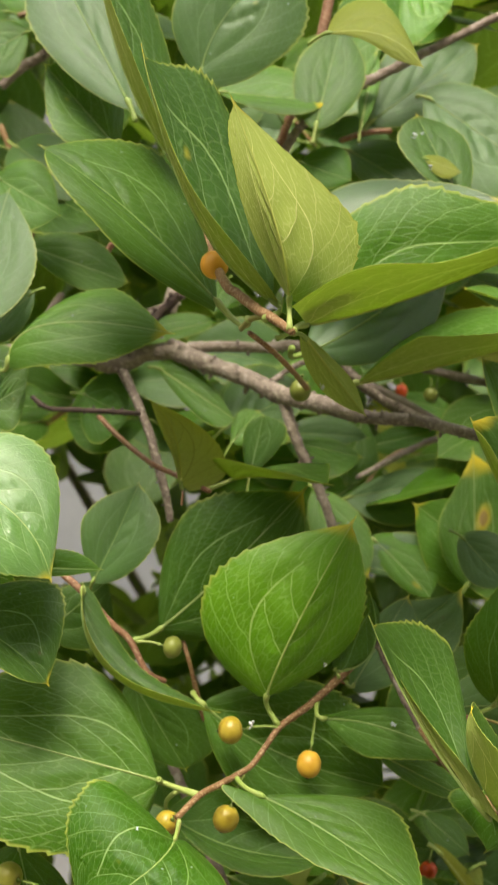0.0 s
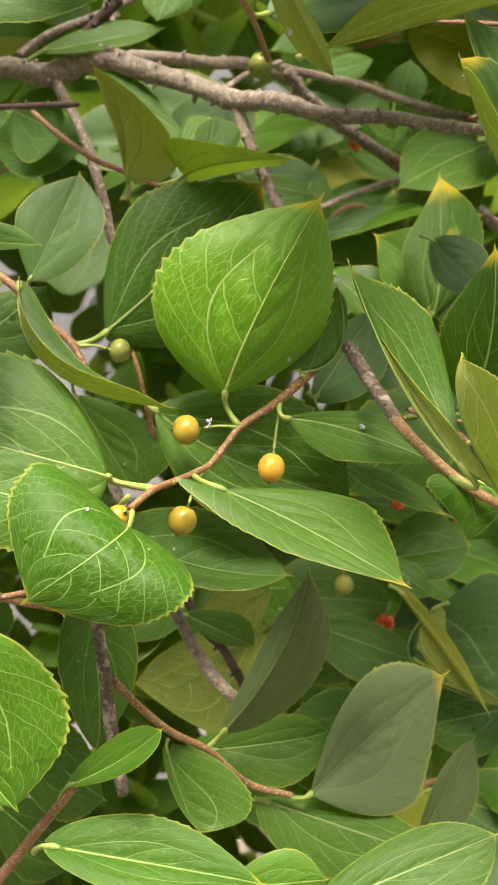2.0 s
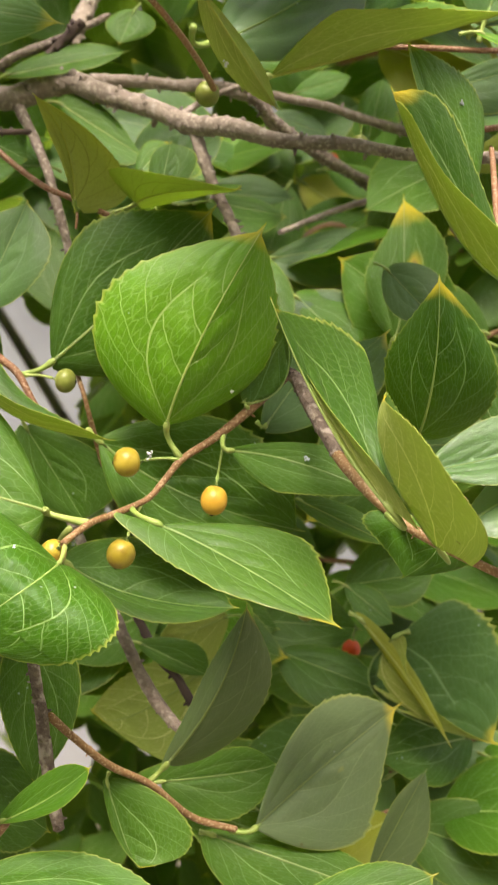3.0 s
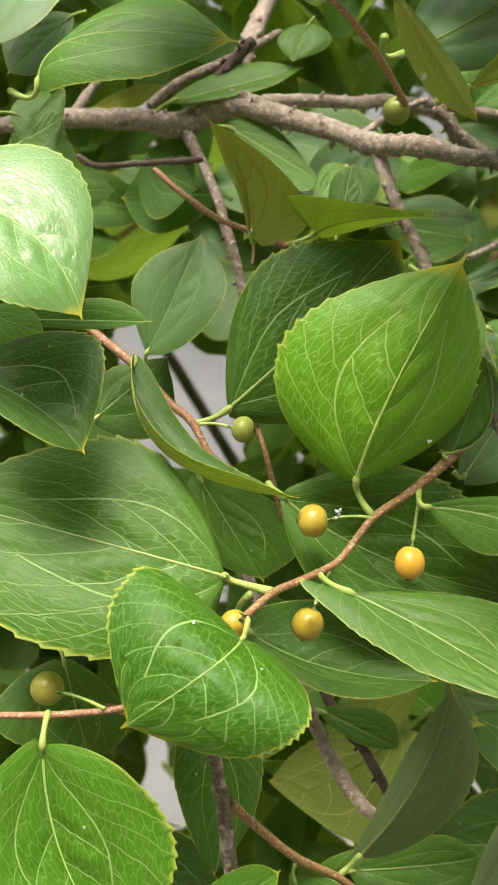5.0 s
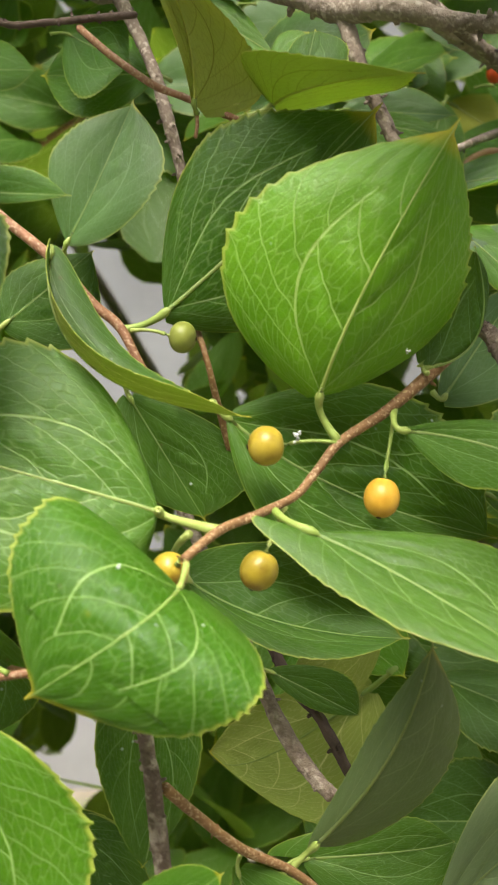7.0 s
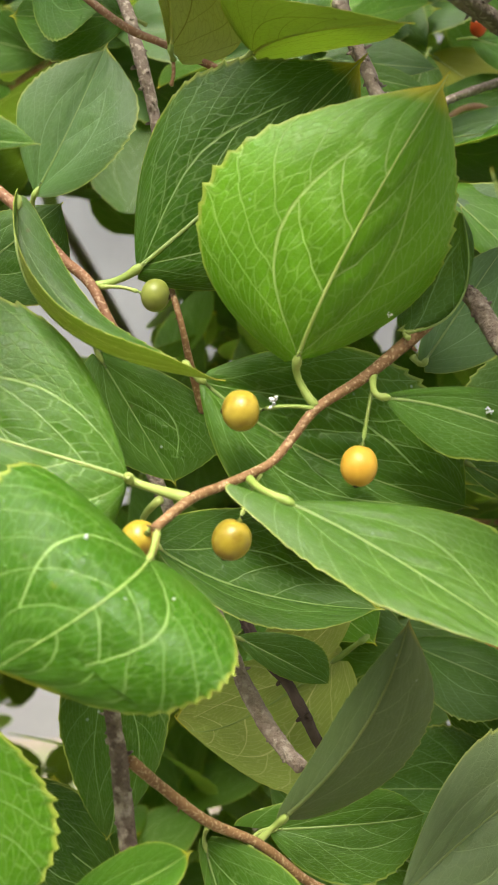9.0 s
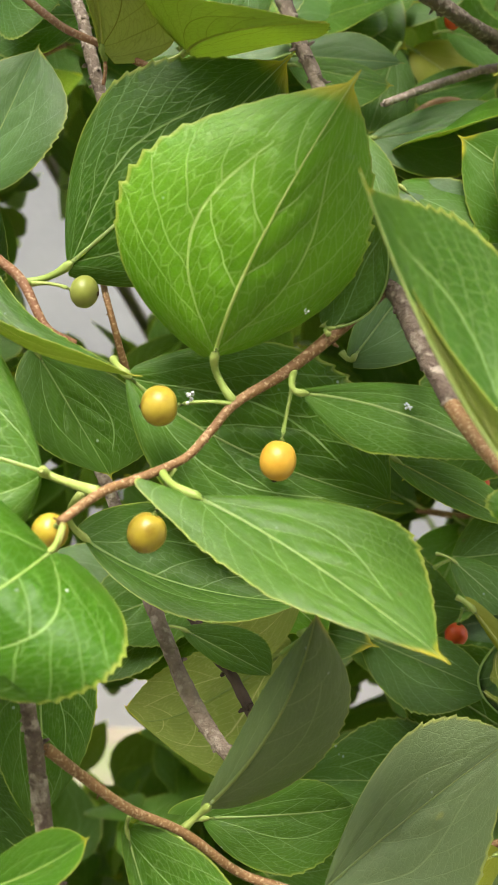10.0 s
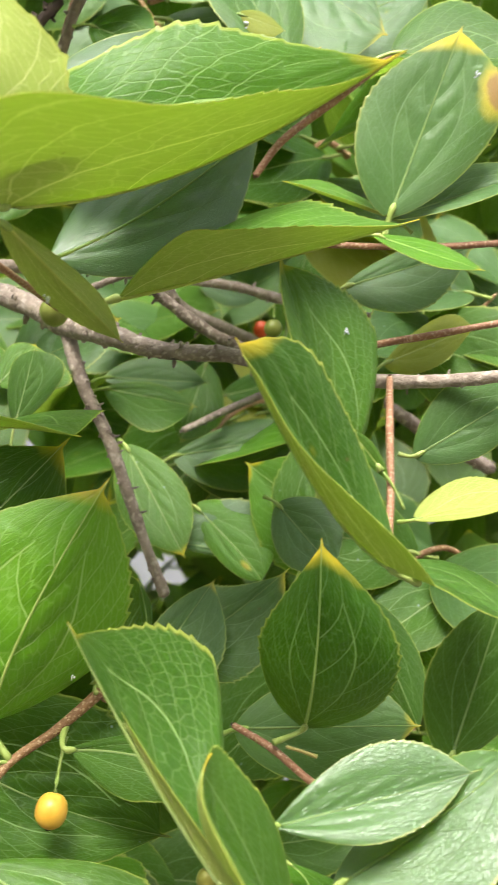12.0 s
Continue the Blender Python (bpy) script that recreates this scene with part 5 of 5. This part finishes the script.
leaf(main_branch, "sheen", (0.0785, 0.0764, 1.4510), (0.1132, 0.0828, 1.4612), (0.0957, 0.0796, 1.4560), (0.0949, 0.0828, 1.4612), (0.0955, 0.0720, 1.4440), -1, None, 0.42, 0.7, 136)
leaf(main_branch, "sheen", (0.0242, 0.0976, 1.3779), (0.0636, 0.0941, 1.3729), (0.0440, 0.0959, 1.3754), (0.0477, 0.1052, 1.3888), (0.0466, 0.0941, 1.3729), -1, None, 0.42, 0.7, 137)
leaf(main_branch, "yellowing", (0.0906, 0.0880, 1.4300), (0.1158, 0.0941, 1.4395), (0.1032, 0.0911, 1.4348), (0.1050, 0.0958, 1.4420), (0.1013, 0.0865, 1.4276), -1, None, 0.42, 0.7, 160, vein="yellowing")
leaf(main_branch, "sheen", (0.0332, 0.1952, 1.3917), (0.0847, 0.1979, 1.3956), (0.0589, 0.1966, 1.3937), (0.0574, 0.2024, 1.4022), (0.0625, 0.1901, 1.3844), -1, None, 0.42, 0.7, 169)
leaf(main_branch, "young", (0.0650, 0.1474, 1.4412), (0.0725, 0.1632, 1.4656), (0.0687, 0.1553, 1.4533), (0.0624, 0.1565, 1.4551), (0.0769, 0.1553, 1.4533), -1, None, 0.42, 0.7, 170)
leaf(main_branch, "young", (0.0421, 0.2075, 1.4648), (0.0658, 0.2120, 1.4719), (0.0539, 0.2097, 1.4684), (0.0522, 0.2133, 1.4739), (0.0546, 0.2055, 1.4618), -1, None, 0.42, 0.7, 171)
leaf(main_branch, "fresh", (0.0566, 0.2053, 1.4333), (0.0817, 0.2007, 1.4266), (0.0692, 0.2030, 1.4299), (0.0695, 0.2065, 1.4353), (0.0658, 0.1975, 1.4218), -1, None, 0.42, 0.7, 172)
leaf(main_branch, "fresh", (0.0427, 0.1981, 1.4120), (0.0746, 0.2027, 1.4189), (0.0586, 0.2004, 1.4155), (0.0570, 0.2046, 1.4217), (0.0602, 0.1955, 1.4083), -1, None, 0.42, 0.7, 173)
leaf(main_branch, "sheen", (0.0326, 0.2094, 1.4555), (0.0560, 0.2042, 1.4476), (0.0443, 0.2068, 1.4516), (0.0446, 0.2107, 1.4576), (0.0422, 0.2029, 1.4456), -1, None, 0.42, 0.7, 174)

far_branch = thing("background_branch", (0.0203, 0.1097, 1.4538), "thin branches with grey-green leaves deep in the shrub", "branch", "shrub shoots")
stem(far_branch, "wood", ((0.0203, 0.1097, 1.4538), (0.0283, 0.1145, 1.4463), (0.0426, 0.1218, 1.4359), (0.0585, 0.1357, 1.4284), (0.0733, 0.1498, 1.4222), (0.0934, 0.1637, 1.4145), (0.1147, 0.1765, 1.4006), (0.1421, 0.1889, 1.3846)), (0.00158, 0.00179, 0.00203, 0.00210, 0.00218, 0.00226, 0.00234, 0.00243), 31)
stem(far_branch, "wood", ((0.0309, 0.1168, 1.4076), (0.0463, 0.1330, 1.4133), (0.0627, 0.1492, 1.4186), (0.0802, 0.1648, 1.4208), (0.1058, 0.1708, 1.4202)), (0.00100, 0.00125, 0.00130, 0.00135, 0.00115), 32)
stem(far_branch, "wood", ((0.0169, 0.1194, 1.4568), (0.0326, 0.1219, 1.4537), (0.0469, 0.1276, 1.4517), (0.0616, 0.1330, 1.4477), (0.0789, 0.1383, 1.4436), (0.0988, 0.1439, 1.4403), (0.1214, 0.1492, 1.4359)), (0.00141, 0.00142, 0.00145, 0.00168, 0.00171, 0.00152, 0.00134), 33)
stem(far_branch, "red", ((-0.0014, 0.1127, 1.5224), (0.0068, 0.1104, 1.5443), (0.0141, 0.1133, 1.5609), (0.0183, 0.1159, 1.5756), (0.0215, 0.1189, 1.5925)), (0.00149, 0.00171, 0.00195, 0.00198, 0.00201), 34)
stem(far_branch, "bark", ((-0.0015, 0.1022, 1.5150), (0.0066, 0.0992, 1.5323), (0.0187, 0.1011, 1.5434), (0.0308, 0.1024, 1.5504), (0.0439, 0.1035, 1.5569), (0.0631, 0.1052, 1.5665), (0.0834, 0.1070, 1.5766)), (0.00145, 0.00166, 0.00189, 0.00190, 0.00170, 0.00151, 0.00154), 35)
stem(far_branch, "red", ((0.0232, 0.1082, 1.5317), (0.0334, 0.1087, 1.5347), (0.0426, 0.1088, 1.5353)), (0.00106, 0.00106, 0.00107), 36)
stem(far_branch, "bark", ((-0.1042, 0.1277, 1.5557), (-0.0957, 0.1290, 1.5633), (-0.0872, 0.1299, 1.5686), (-0.0765, 0.1317, 1.5784)), (0.00183, 0.00183, 0.00183, 0.00184), 37)
stem(far_branch, "red", ((-0.0711, 0.1140, 1.4785), (-0.0659, 0.1157, 1.4879), (-0.0607, 0.1172, 1.4964)), (0.00107, 0.00129, 0.00130), 38)
stem(far_branch, "dark", ((-0.0478, 0.1116, 1.4647), (-0.0394, 0.1131, 1.4731), (-0.0352, 0.1138, 1.4773)), (0.00170, 0.00191, 0.00170), 39)
stem(far_branch, "red", ((0.0533, 0.0839, 1.4801), (0.0610, 0.0856, 1.4900), (0.0749, 0.0875, 1.5006), (0.0891, 0.0925, 1.5119), (0.1053, 0.0979, 1.5250)), (0.00094, 0.00110, 0.00112, 0.00098, 0.00101), 40)
stem(far_branch, "dark", ((-0.0109, 0.0900, 1.5148), (-0.0048, 0.0913, 1.5225), (0.0013, 0.0924, 1.5286)), (0.00132, 0.00149, 0.00133), 41)
stem(far_branch, "red", ((0.0574, 0.0593, 1.4616), (0.0727, 0.0561, 1.4608), (0.0881, 0.0560, 1.4602), (0.1022, 0.0560, 1.4604), (0.1162, 0.0562, 1.4612)), (0.00072, 0.00086, 0.00086, 0.00087, 0.00087), 42)
stem(far_branch, "red", ((0.0679, 0.0450, 1.4325), (0.0830, 0.0457, 1.4365), (0.0953, 0.0461, 1.4385), (0.1077, 0.0465, 1.4407), (0.1228, 0.0469, 1.4431)), (0.00082, 0.00097, 0.00097, 0.00084, 0.00085), 43)
leaf(far_branch, "sheen", (-0.0240, 0.0587, 1.5453), (0.0050, 0.0654, 1.5835), (-0.0149, 0.0621, 1.5654), (-0.0324, 0.0626, 1.5691), (0.0071, 0.0604, 1.5550), -1, None, (0.34, 0.43), (0.70, 0.52), 138, heart=(0.04, 0.09))
leaf(far_branch, "sheen", (-0.0466, 0.0524, 1.5353), (-0.0782, 0.0834, 1.5940), (-0.0620, 0.0682, 1.5641), (-0.0787, 0.0658, 1.5596), (-0.0506, 0.0704, 1.5683), -1, None, 0.42, 0.7, 139)
leaf(far_branch, "mature", (-0.0527, 0.0618, 1.5238), (-0.0768, 0.0712, 1.5518), (-0.0646, 0.0666, 1.5377), (-0.0546, 0.0764, 1.5502), (-0.0692, 0.0564, 1.5249), 1, None, 0.42, 0.7, 140)
leaf(far_branch, "sheen", (0.0357, 0.1126, 1.5396), (0.0777, 0.1302, 1.5714), (0.0564, 0.1215, 1.5553), (0.0457, 0.1305, 1.5716), (0.0648, 0.1152, 1.5441), -1, None, 0.42, 0.7, 141)
leaf(far_branch, "deep", (0.0606, 0.0672, 1.5066), (0.0480, 0.0846, 1.5372), (0.0544, 0.0760, 1.5216), (0.0657, 0.0811, 1.5254), (0.0422, 0.0733, 1.5223), 1, None, 0.42, 0.7, 142)
leaf(far_branch, "sheen", (0.0286, 0.1270, 1.5310), (0.0571, 0.1164, 1.5128), (0.0430, 0.1217, 1.5218), (0.0500, 0.1283, 1.5333), (0.0363, 0.1179, 1.5153), -1, None, 0.42, 0.7, 143)
leaf(far_branch, "sheen", (0.0548, 0.1006, 1.5448), (0.0894, 0.0851, 1.5173), (0.0724, 0.0928, 1.5308), (0.0770, 0.1018, 1.5470), (0.0636, 0.0798, 1.5086), -1, None, 0.50, 0.7, 144)
leaf(far_branch, "yellowing", (-0.0014, 0.0923, 1.5405), (-0.0154, 0.0989, 1.5524), (-0.0083, 0.0956, 1.5464), (-0.0034, 0.1014, 1.5570), (0.0085, 0.0961, 1.5474), -1, None, 0.42, 0.7, 145, vein="yellowing")
leaf(far_branch, "fresh", (0.0094, 0.0926, 1.5217), (0.0270, 0.0886, 1.5148), (0.0182, 0.0906, 1.5182), (0.0225, 0.0962, 1.5280), (0.0142, 0.0873, 1.5127), -1, None, 0.42, 0.7, 146)
leaf(far_branch, "mature", (-0.0859, 0.0888, 1.4927), (-0.0498, 0.0810, 1.4797), (-0.0677, 0.0849, 1.4861), (-0.0674, 0.0914, 1.4970), (-0.0675, 0.0797, 1.4777), -1, None, 0.42, 0.7, 147)
leaf(far_branch, "sheen", (-0.0928, 0.0269, 1.4664), (-0.0846, 0.0518, 1.5088), (-0.0889, 0.0394, 1.4871), (-0.0743, 0.0347, 1.4792), (-0.1000, 0.0416, 1.4909), 1, None, 0.42, 0.7, 148)
leaf(far_branch, "deep", (-0.0876, 0.0295, 1.4401), (-0.0764, 0.0339, 1.4471), (-0.0820, 0.0317, 1.4436), (-0.0792, 0.0386, 1.4545), (-0.0797, 0.0250, 1.4332), -1, None, 0.42, 0.7, 149)
leaf(far_branch, "fresh", (-0.0936, 0.0773, 1.5147), (-0.0715, 0.0698, 1.5016), (-0.0825, 0.0736, 1.5081), (-0.0808, 0.0810, 1.5211), (-0.0876, 0.0674, 1.4976), -1, None, 0.42, 0.7, 150)
leaf(far_branch, "fresh", (-0.0711, 0.1092, 1.4399), (-0.0535, 0.1037, 1.4314), (-0.0622, 0.1065, 1.4356), (-0.0590, 0.1148, 1.4486), (-0.0673, 0.0982, 1.4231), -1, None, 0.42, 0.7, 151)
leaf(far_branch, "mature", (-0.0888, 0.1012, 1.5690), (-0.1048, 0.0962, 1.5596), (-0.0968, 0.0987, 1.5643), (-0.0985, 0.1039, 1.5740), (-0.0919, 0.0923, 1.5525), 1, None, 0.42, 0.7, 152)
leaf(far_branch, "mature", (0.0249, 0.1049, 1.5442), (0.0426, 0.1210, 1.5735), (0.0337, 0.1130, 1.5587), (0.0173, 0.1157, 1.5638), (0.0312, 0.1075, 1.5489), -1, None, 0.42, 0.7, 153)
leaf(far_branch, "young", (0.0468, 0.1040, 1.5842), (0.0620, 0.0987, 1.5743), (0.0544, 0.1013, 1.5792), (0.0609, 0.1051, 1.5865), (0.0455, 0.0924, 1.5625), -1, None, 0.42, 0.7, 154)
leaf(far_branch, "mature", (-0.0418, 0.1028, 1.4492), (-0.0137, 0.0905, 1.4314), (-0.0278, 0.0967, 1.4403), (-0.0305, 0.1030, 1.4502), (-0.0258, 0.0905, 1.4314), -1, None, 0.42, 0.7, 155, vein="yellowing")
leaf(far_branch, "mature", (0.0368, 0.1719, 1.4248), (0.0286, 0.1546, 1.3993), (0.0326, 0.1632, 1.4119), (0.0267, 0.1640, 1.4130), (0.0430, 0.1608, 1.4083), 1, None, 0.42, 0.7, 156)
leaf(far_branch, "sheen", (0.0292, 0.1288, 1.3986), (0.0694, 0.1331, 1.4049), (0.0492, 0.1310, 1.4017), (0.0520, 0.1361, 1.4093), (0.0503, 0.1215, 1.3882), -1, None, 0.42, 0.7, 157)
leaf(far_branch, "yellowing", (0.0498, 0.0731, 1.5200), (0.0613, 0.0676, 1.5147), (0.0556, 0.0703, 1.5174), (0.0549, 0.0726, 1.5207), (0.0543, 0.0684, 1.5134), -1, None, 0.42, 0.7, 158, vein="yellowing")
leaf(far_branch, "sheen", (0.0659, 0.1056, 1.5206), (0.1068, 0.1160, 1.5390), (0.0862, 0.1109, 1.5297), (0.0825, 0.1183, 1.5429), (0.0877, 0.1014, 1.5133), -1, None, 0.42, 0.7, 161)
leaf(far_branch, "deep", (0.0899, 0.0682, 1.5092), (0.1260, 0.0668, 1.5067), (0.1080, 0.0675, 1.5080), (0.1062, 0.0799, 1.5248), (0.1106, 0.0615, 1.5029), -1, None, 0.42, 0.7, 162)
leaf(far_branch, "deep", (0.0141, 0.0857, 1.5336), (0.0241, 0.1077, 1.5736), (0.0190, 0.0968, 1.5533), (0.0066, 0.0968, 1.5533), (0.0311, 0.0940, 1.5484), -1, None, 0.42, 0.7, 163)
leaf(far_branch, "mature", (-0.0181, 0.0932, 1.5462), (0.0192, 0.0910, 1.5423), (0.0006, 0.0921, 1.5442), (-0.0014, 0.1023, 1.5573), (0.0025, 0.0851, 1.5371), -1, None, 0.42, 0.7, 164, yellow=.9)
leaf(far_branch, "young", (0.0307, 0.1001, 1.5364), (0.0377, 0.1169, 1.5665), (0.0341, 0.1086, 1.5512), (0.0309, 0.1090, 1.5519), (0.0373, 0.1075, 1.5493), -1, None, 0.42, 0.7, 165)
berry(far_branch, "red", (0.0565, 0.0956, 1.2630), 0.00666, 0.00666, (0.0579, 0.0957, 1.2711), 183)
berry(far_branch, "orange", (0.0719, 0.2459, 1.4231), 0.00632, 0.00632, (0.0737, 0.2472, 1.4302), 184)
berry(far_branch, "green", (0.0651, 0.2444, 1.4230), 0.00629, 0.00629, (0.0663, 0.2456, 1.4300), 185)
berry(far_branch, "redorange", (0.0811, 0.0906, 1.5181), 0.00766, 0.00728, (0.0827, 0.0915, 1.5237), 186)
berry(far_branch, "red", (0.0565, 0.1980, 1.4366), 0.00563, 0.00675, (0.0563, 0.1990, 1.4419), 187)
berry(far_branch, "green", (0.0593, 0.1223, 1.4387), 0.00567, 0.00567, (0.0598, 0.1234, 1.4451), 188)
berry(far_branch, "red", (0.0631, 0.1135, 1.3027), 0.00533, 0.00533, (0.0643, 0.1145, 1.3083), 190)
wax(far_branch, (0.0466, 0.0740, 1.5278), 0.0012, 198)
wax(far_branch, (0.0514, 0.0714, 1.5163), 0.0018, 199)
wax(far_branch, (0.0491, 0.0741, 1.5286), 0.0008, 200)
wax(far_branch, (0.0551, 0.0917, 1.5245), 0.0016, 201)


# ---- leafy sprays further inside the shrub ----
def spray(start, end, count, seed):
    """A thin twig with leaves hanging alternately from it."""
    rng = random.Random(seed)
    a, b = np.array(start, float), np.array(end, float)
    owner = thing("background_spray", start, "thin brown twig with alternate dark green leaves inside the shrub", "twig", "background sprays")
    sag = np.array((0, 0, rng.uniform(-0.01, 0.02)))
    stem(owner, "brown", (a, a * 0.65 + b * 0.35 + sag, a * 0.3 + b * 0.7 + sag, b), (0.0013, 0.0011, 0.0009, 0.0006), seed)
    for i in range(count):
        t = (i + 0.7) / count
        node = a + (b - a) * t + sag * math.sin(math.pi * t)
        s = 1 if i % 2 else -1
        aim = np.array((rng.uniform(-0.5, 0.5) + s * 0.8, rng.uniform(-0.9, 0.1), rng.uniform(-0.7, 0.45)))
        aim /= np.linalg.norm(aim)
        size = rng.uniform(0.036, 0.055)
        up = np.array((rng.uniform(-0.4, 0.4), rng.uniform(-1.1, -0.3), rng.uniform(0.3, 1.0)))
        across = np.cross(aim, up)
        across /= np.linalg.norm(across)
        up = np.cross(across, aim)
        base = node + aim * 0.008
        tip = base + aim * size - up * size * rng.uniform(0.0, 0.2)
        mid = (base + tip) / 2 + up * size * rng.uniform(0.02, 0.07)
        foot, wide, fold = base + (tip - base) * 0.42 + up * size * 0.05, size * rng.uniform(0.3, 0.38), rng.uniform(0.0, 0.35)
        kind = rng.choice(("deep", "sheen", "mature", "sheen", "fresh", "yellowing" if rng.random() < 0.3 else "deep"))
        leaf(owner, kind, base, tip, mid, foot - across * wide + up * wide * fold, foot + across * wide + up * wide * fold, -1, node, 0.42, 0.7, seed * 50 + i, fine=False)


SPRAYS = (
    ((-0.0242, 0.2646, 1.4337), (0.0357, 0.2323, 1.4233)),
    ((0.0144, 0.2416, 1.3902), (0.0698, 0.2290, 1.4051)),
    ((0.0788, 0.2275, 1.3961), (0.0260, 0.1334, 1.3810)),
    ((0.0364, 0.2404, 1.3831), (0.1015, 0.2526, 1.3659)),
    ((0.0654, 0.3657, 1.4024), (0.1569, 0.3479, 1.3879)),
    ((0.0618, 0.2424, 1.4808), (0.1309, 0.2555, 1.4688)),
    ((0.0879, 0.1381, 1.4421), (0.1313, 0.1393, 1.4491)),
    ((0.0847, 0.1470, 1.4927), (0.0628, 0.1438, 1.4746)),
    ((0.0353, 0.1630, 1.5832), (0.0901, 0.1641, 1.5897)),
    ((-0.0095, 0.2640, 1.6034), (0.0206, 0.2551, 1.5529)),
    ((-0.1049, 0.1644, 1.5915), (-0.0676, 0.1778, 1.5808)),
    ((-0.1111, 0.1566, 1.5472), (-0.0966, 0.1485, 1.5013)),
    ((-0.1178, 0.2614, 1.4159), (-0.0586, 0.2649, 1.4358)),
    ((0.0519, 0.2043, 1.2648), (0.1174, 0.2069, 1.2794)),
    ((0.0620, 0.1969, 1.2229), (0.1276, 0.2003, 1.2422)),
    ((0.0566, 0.0842, 1.2226), (0.1042, 0.0865, 1.2357)),
    ((0.0393, 0.0645, 1.1977), (0.0966, 0.0670, 1.2118)),
    ((-0.0307, 0.1051, 1.2548), (0.0138, 0.1068, 1.2645)),
    ((0.0773, 0.0900, 1.3421), (0.1202, 0.0945, 1.3675)),
    ((-0.0238, 0.2321, 1.4226), (0.0430, 0.2337, 1.4318)),
)
for k, (start, end) in enumerate(SPRAYS):
    spray(start, end, 7 + k % 3, 900 + k)


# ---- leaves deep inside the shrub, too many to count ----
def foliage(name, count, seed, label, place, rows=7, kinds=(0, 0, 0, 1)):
    """Leaves joined into one mesh; place gives a point, or None where the crown has an opening."""
    rng = random.Random(seed)
    verts, faces, index, uvs = [], [], [], []
    for _ in range(count):
        at = place(rng)
        if at is None:
            continue
        turn = Euler((rng.uniform(0.2, 1.5), rng.uniform(-0.6, 0.6), rng.uniform(-3.1, 3.1))).to_matrix()
        size, fold, droop = rng.uniform(0.04, 0.06), rng.uniform(0.0, 0.35), rng.uniform(-0.25, 0.3)
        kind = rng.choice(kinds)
        o = len(verts)
        for i in range(rows + 1):
            u = i / rows
            w = profile(min(max(u, 0.01), 0.995), 0.4, 0.7) * size * 0.36
            for s in (-1, -0.5, 0, 0.5, 1):
                verts.append(at + turn @ Vector((s * w, (u - 0.5) * size, abs(s) * w * fold - droop * size * u * u)))
                uvs.append((u, 0.5 + 0.5 * s))
        for i in range(rows):
            for j in range(4):
                faces.append((o + i * 5 + j, o + i * 5 + j + 1, o + i * 5 + j + 6, o + i * 5 + j + 5))
                index.append(kind)
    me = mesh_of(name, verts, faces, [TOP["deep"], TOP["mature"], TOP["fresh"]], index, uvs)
    ob = new(name, me)
    ob.color = (0.2, 0.0, 0.0, 1.0)
    return tagged(ob, label, "foliage", kind="stuff")


def inside(rng):
    """Depth of the shrub behind the shoots, with a few openings to the wall."""
    y = rng.uniform(0.3, 0.85)
    a, b = rng.uniform(-0.5, 0.6), rng.uniform(-0.8, 0.4)
    for a0, a1, b0, b1 in ((-0.24, -0.11, -0.19, -0.06), (-0.24, -0.1, -0.6, -0.46)):
        if a0 < a < a1 and b0 < b < b1 and (b > -0.3 or rng.random() < 0.8):
            return None
    if a < -0.02 and b < -0.2 and rng.random() < 0.1:
        return None
    return Vector((a * (y + 0.25), y, 1.41 + b * (y + 0.25)))


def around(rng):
    """Unseen crown leaves added around the middle to shade it and round the shrub."""
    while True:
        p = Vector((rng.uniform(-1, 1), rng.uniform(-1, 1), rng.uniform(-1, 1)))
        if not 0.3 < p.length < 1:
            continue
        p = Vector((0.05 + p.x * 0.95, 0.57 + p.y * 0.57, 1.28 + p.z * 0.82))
        # cut back at the front right so that more sky light reaches in
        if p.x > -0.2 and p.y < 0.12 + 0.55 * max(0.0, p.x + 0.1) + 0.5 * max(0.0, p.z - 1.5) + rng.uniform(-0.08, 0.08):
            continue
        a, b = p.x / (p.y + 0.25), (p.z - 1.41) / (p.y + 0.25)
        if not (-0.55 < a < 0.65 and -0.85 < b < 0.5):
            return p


# mostly the darkest leaf green: part of the gaps' shade is in the colour
foliage("inner_foliage", 4700, 5, "leaves crowded deep inside the shrub, coloured dark to deepen its shaded gaps", inside)
# added leaves out of view that keep sky light off the interior
foliage("crown_foliage", 8000, 6, "unseen leaves added above and beside to shade the shrub and round it off", around, 4)

# ---- the upright stems that carry the crown ----
foot = thing("shrub_stems", (0.22, 0.72, -0.03), "cluster of grey-brown woody stems rising from the soil", "trunk")
for k, (x0, y0, x1, y1, top, wide) in enumerate(((0.2, 0.7, 0.3, 0.62, 1.95, 0.017), (0.26, 0.76, 0.62, 0.8, 1.8, 0.014), (0.15, 0.74, 0.02, 0.8, 1.9, 0.013), (0.18, 0.78, -0.45, 0.85, 1.75, 0.012), (0.3, 0.7, 0.45, 0.5, 1.5, 0.01))):
    m = (x0 * 0.7 + x1 * 0.3 + 0.05, y0 * 0.6 + y1 * 0.4, top * 0.5)
    stem(foot, "wood", ((x0, y0, -0.05), (x0 * 0.9 + x1 * 0.1, y0, top * 0.22), m, (x1, y1, top)), (wide, wide * 0.85, wide * 0.65, wide * 0.25), 700 + k)
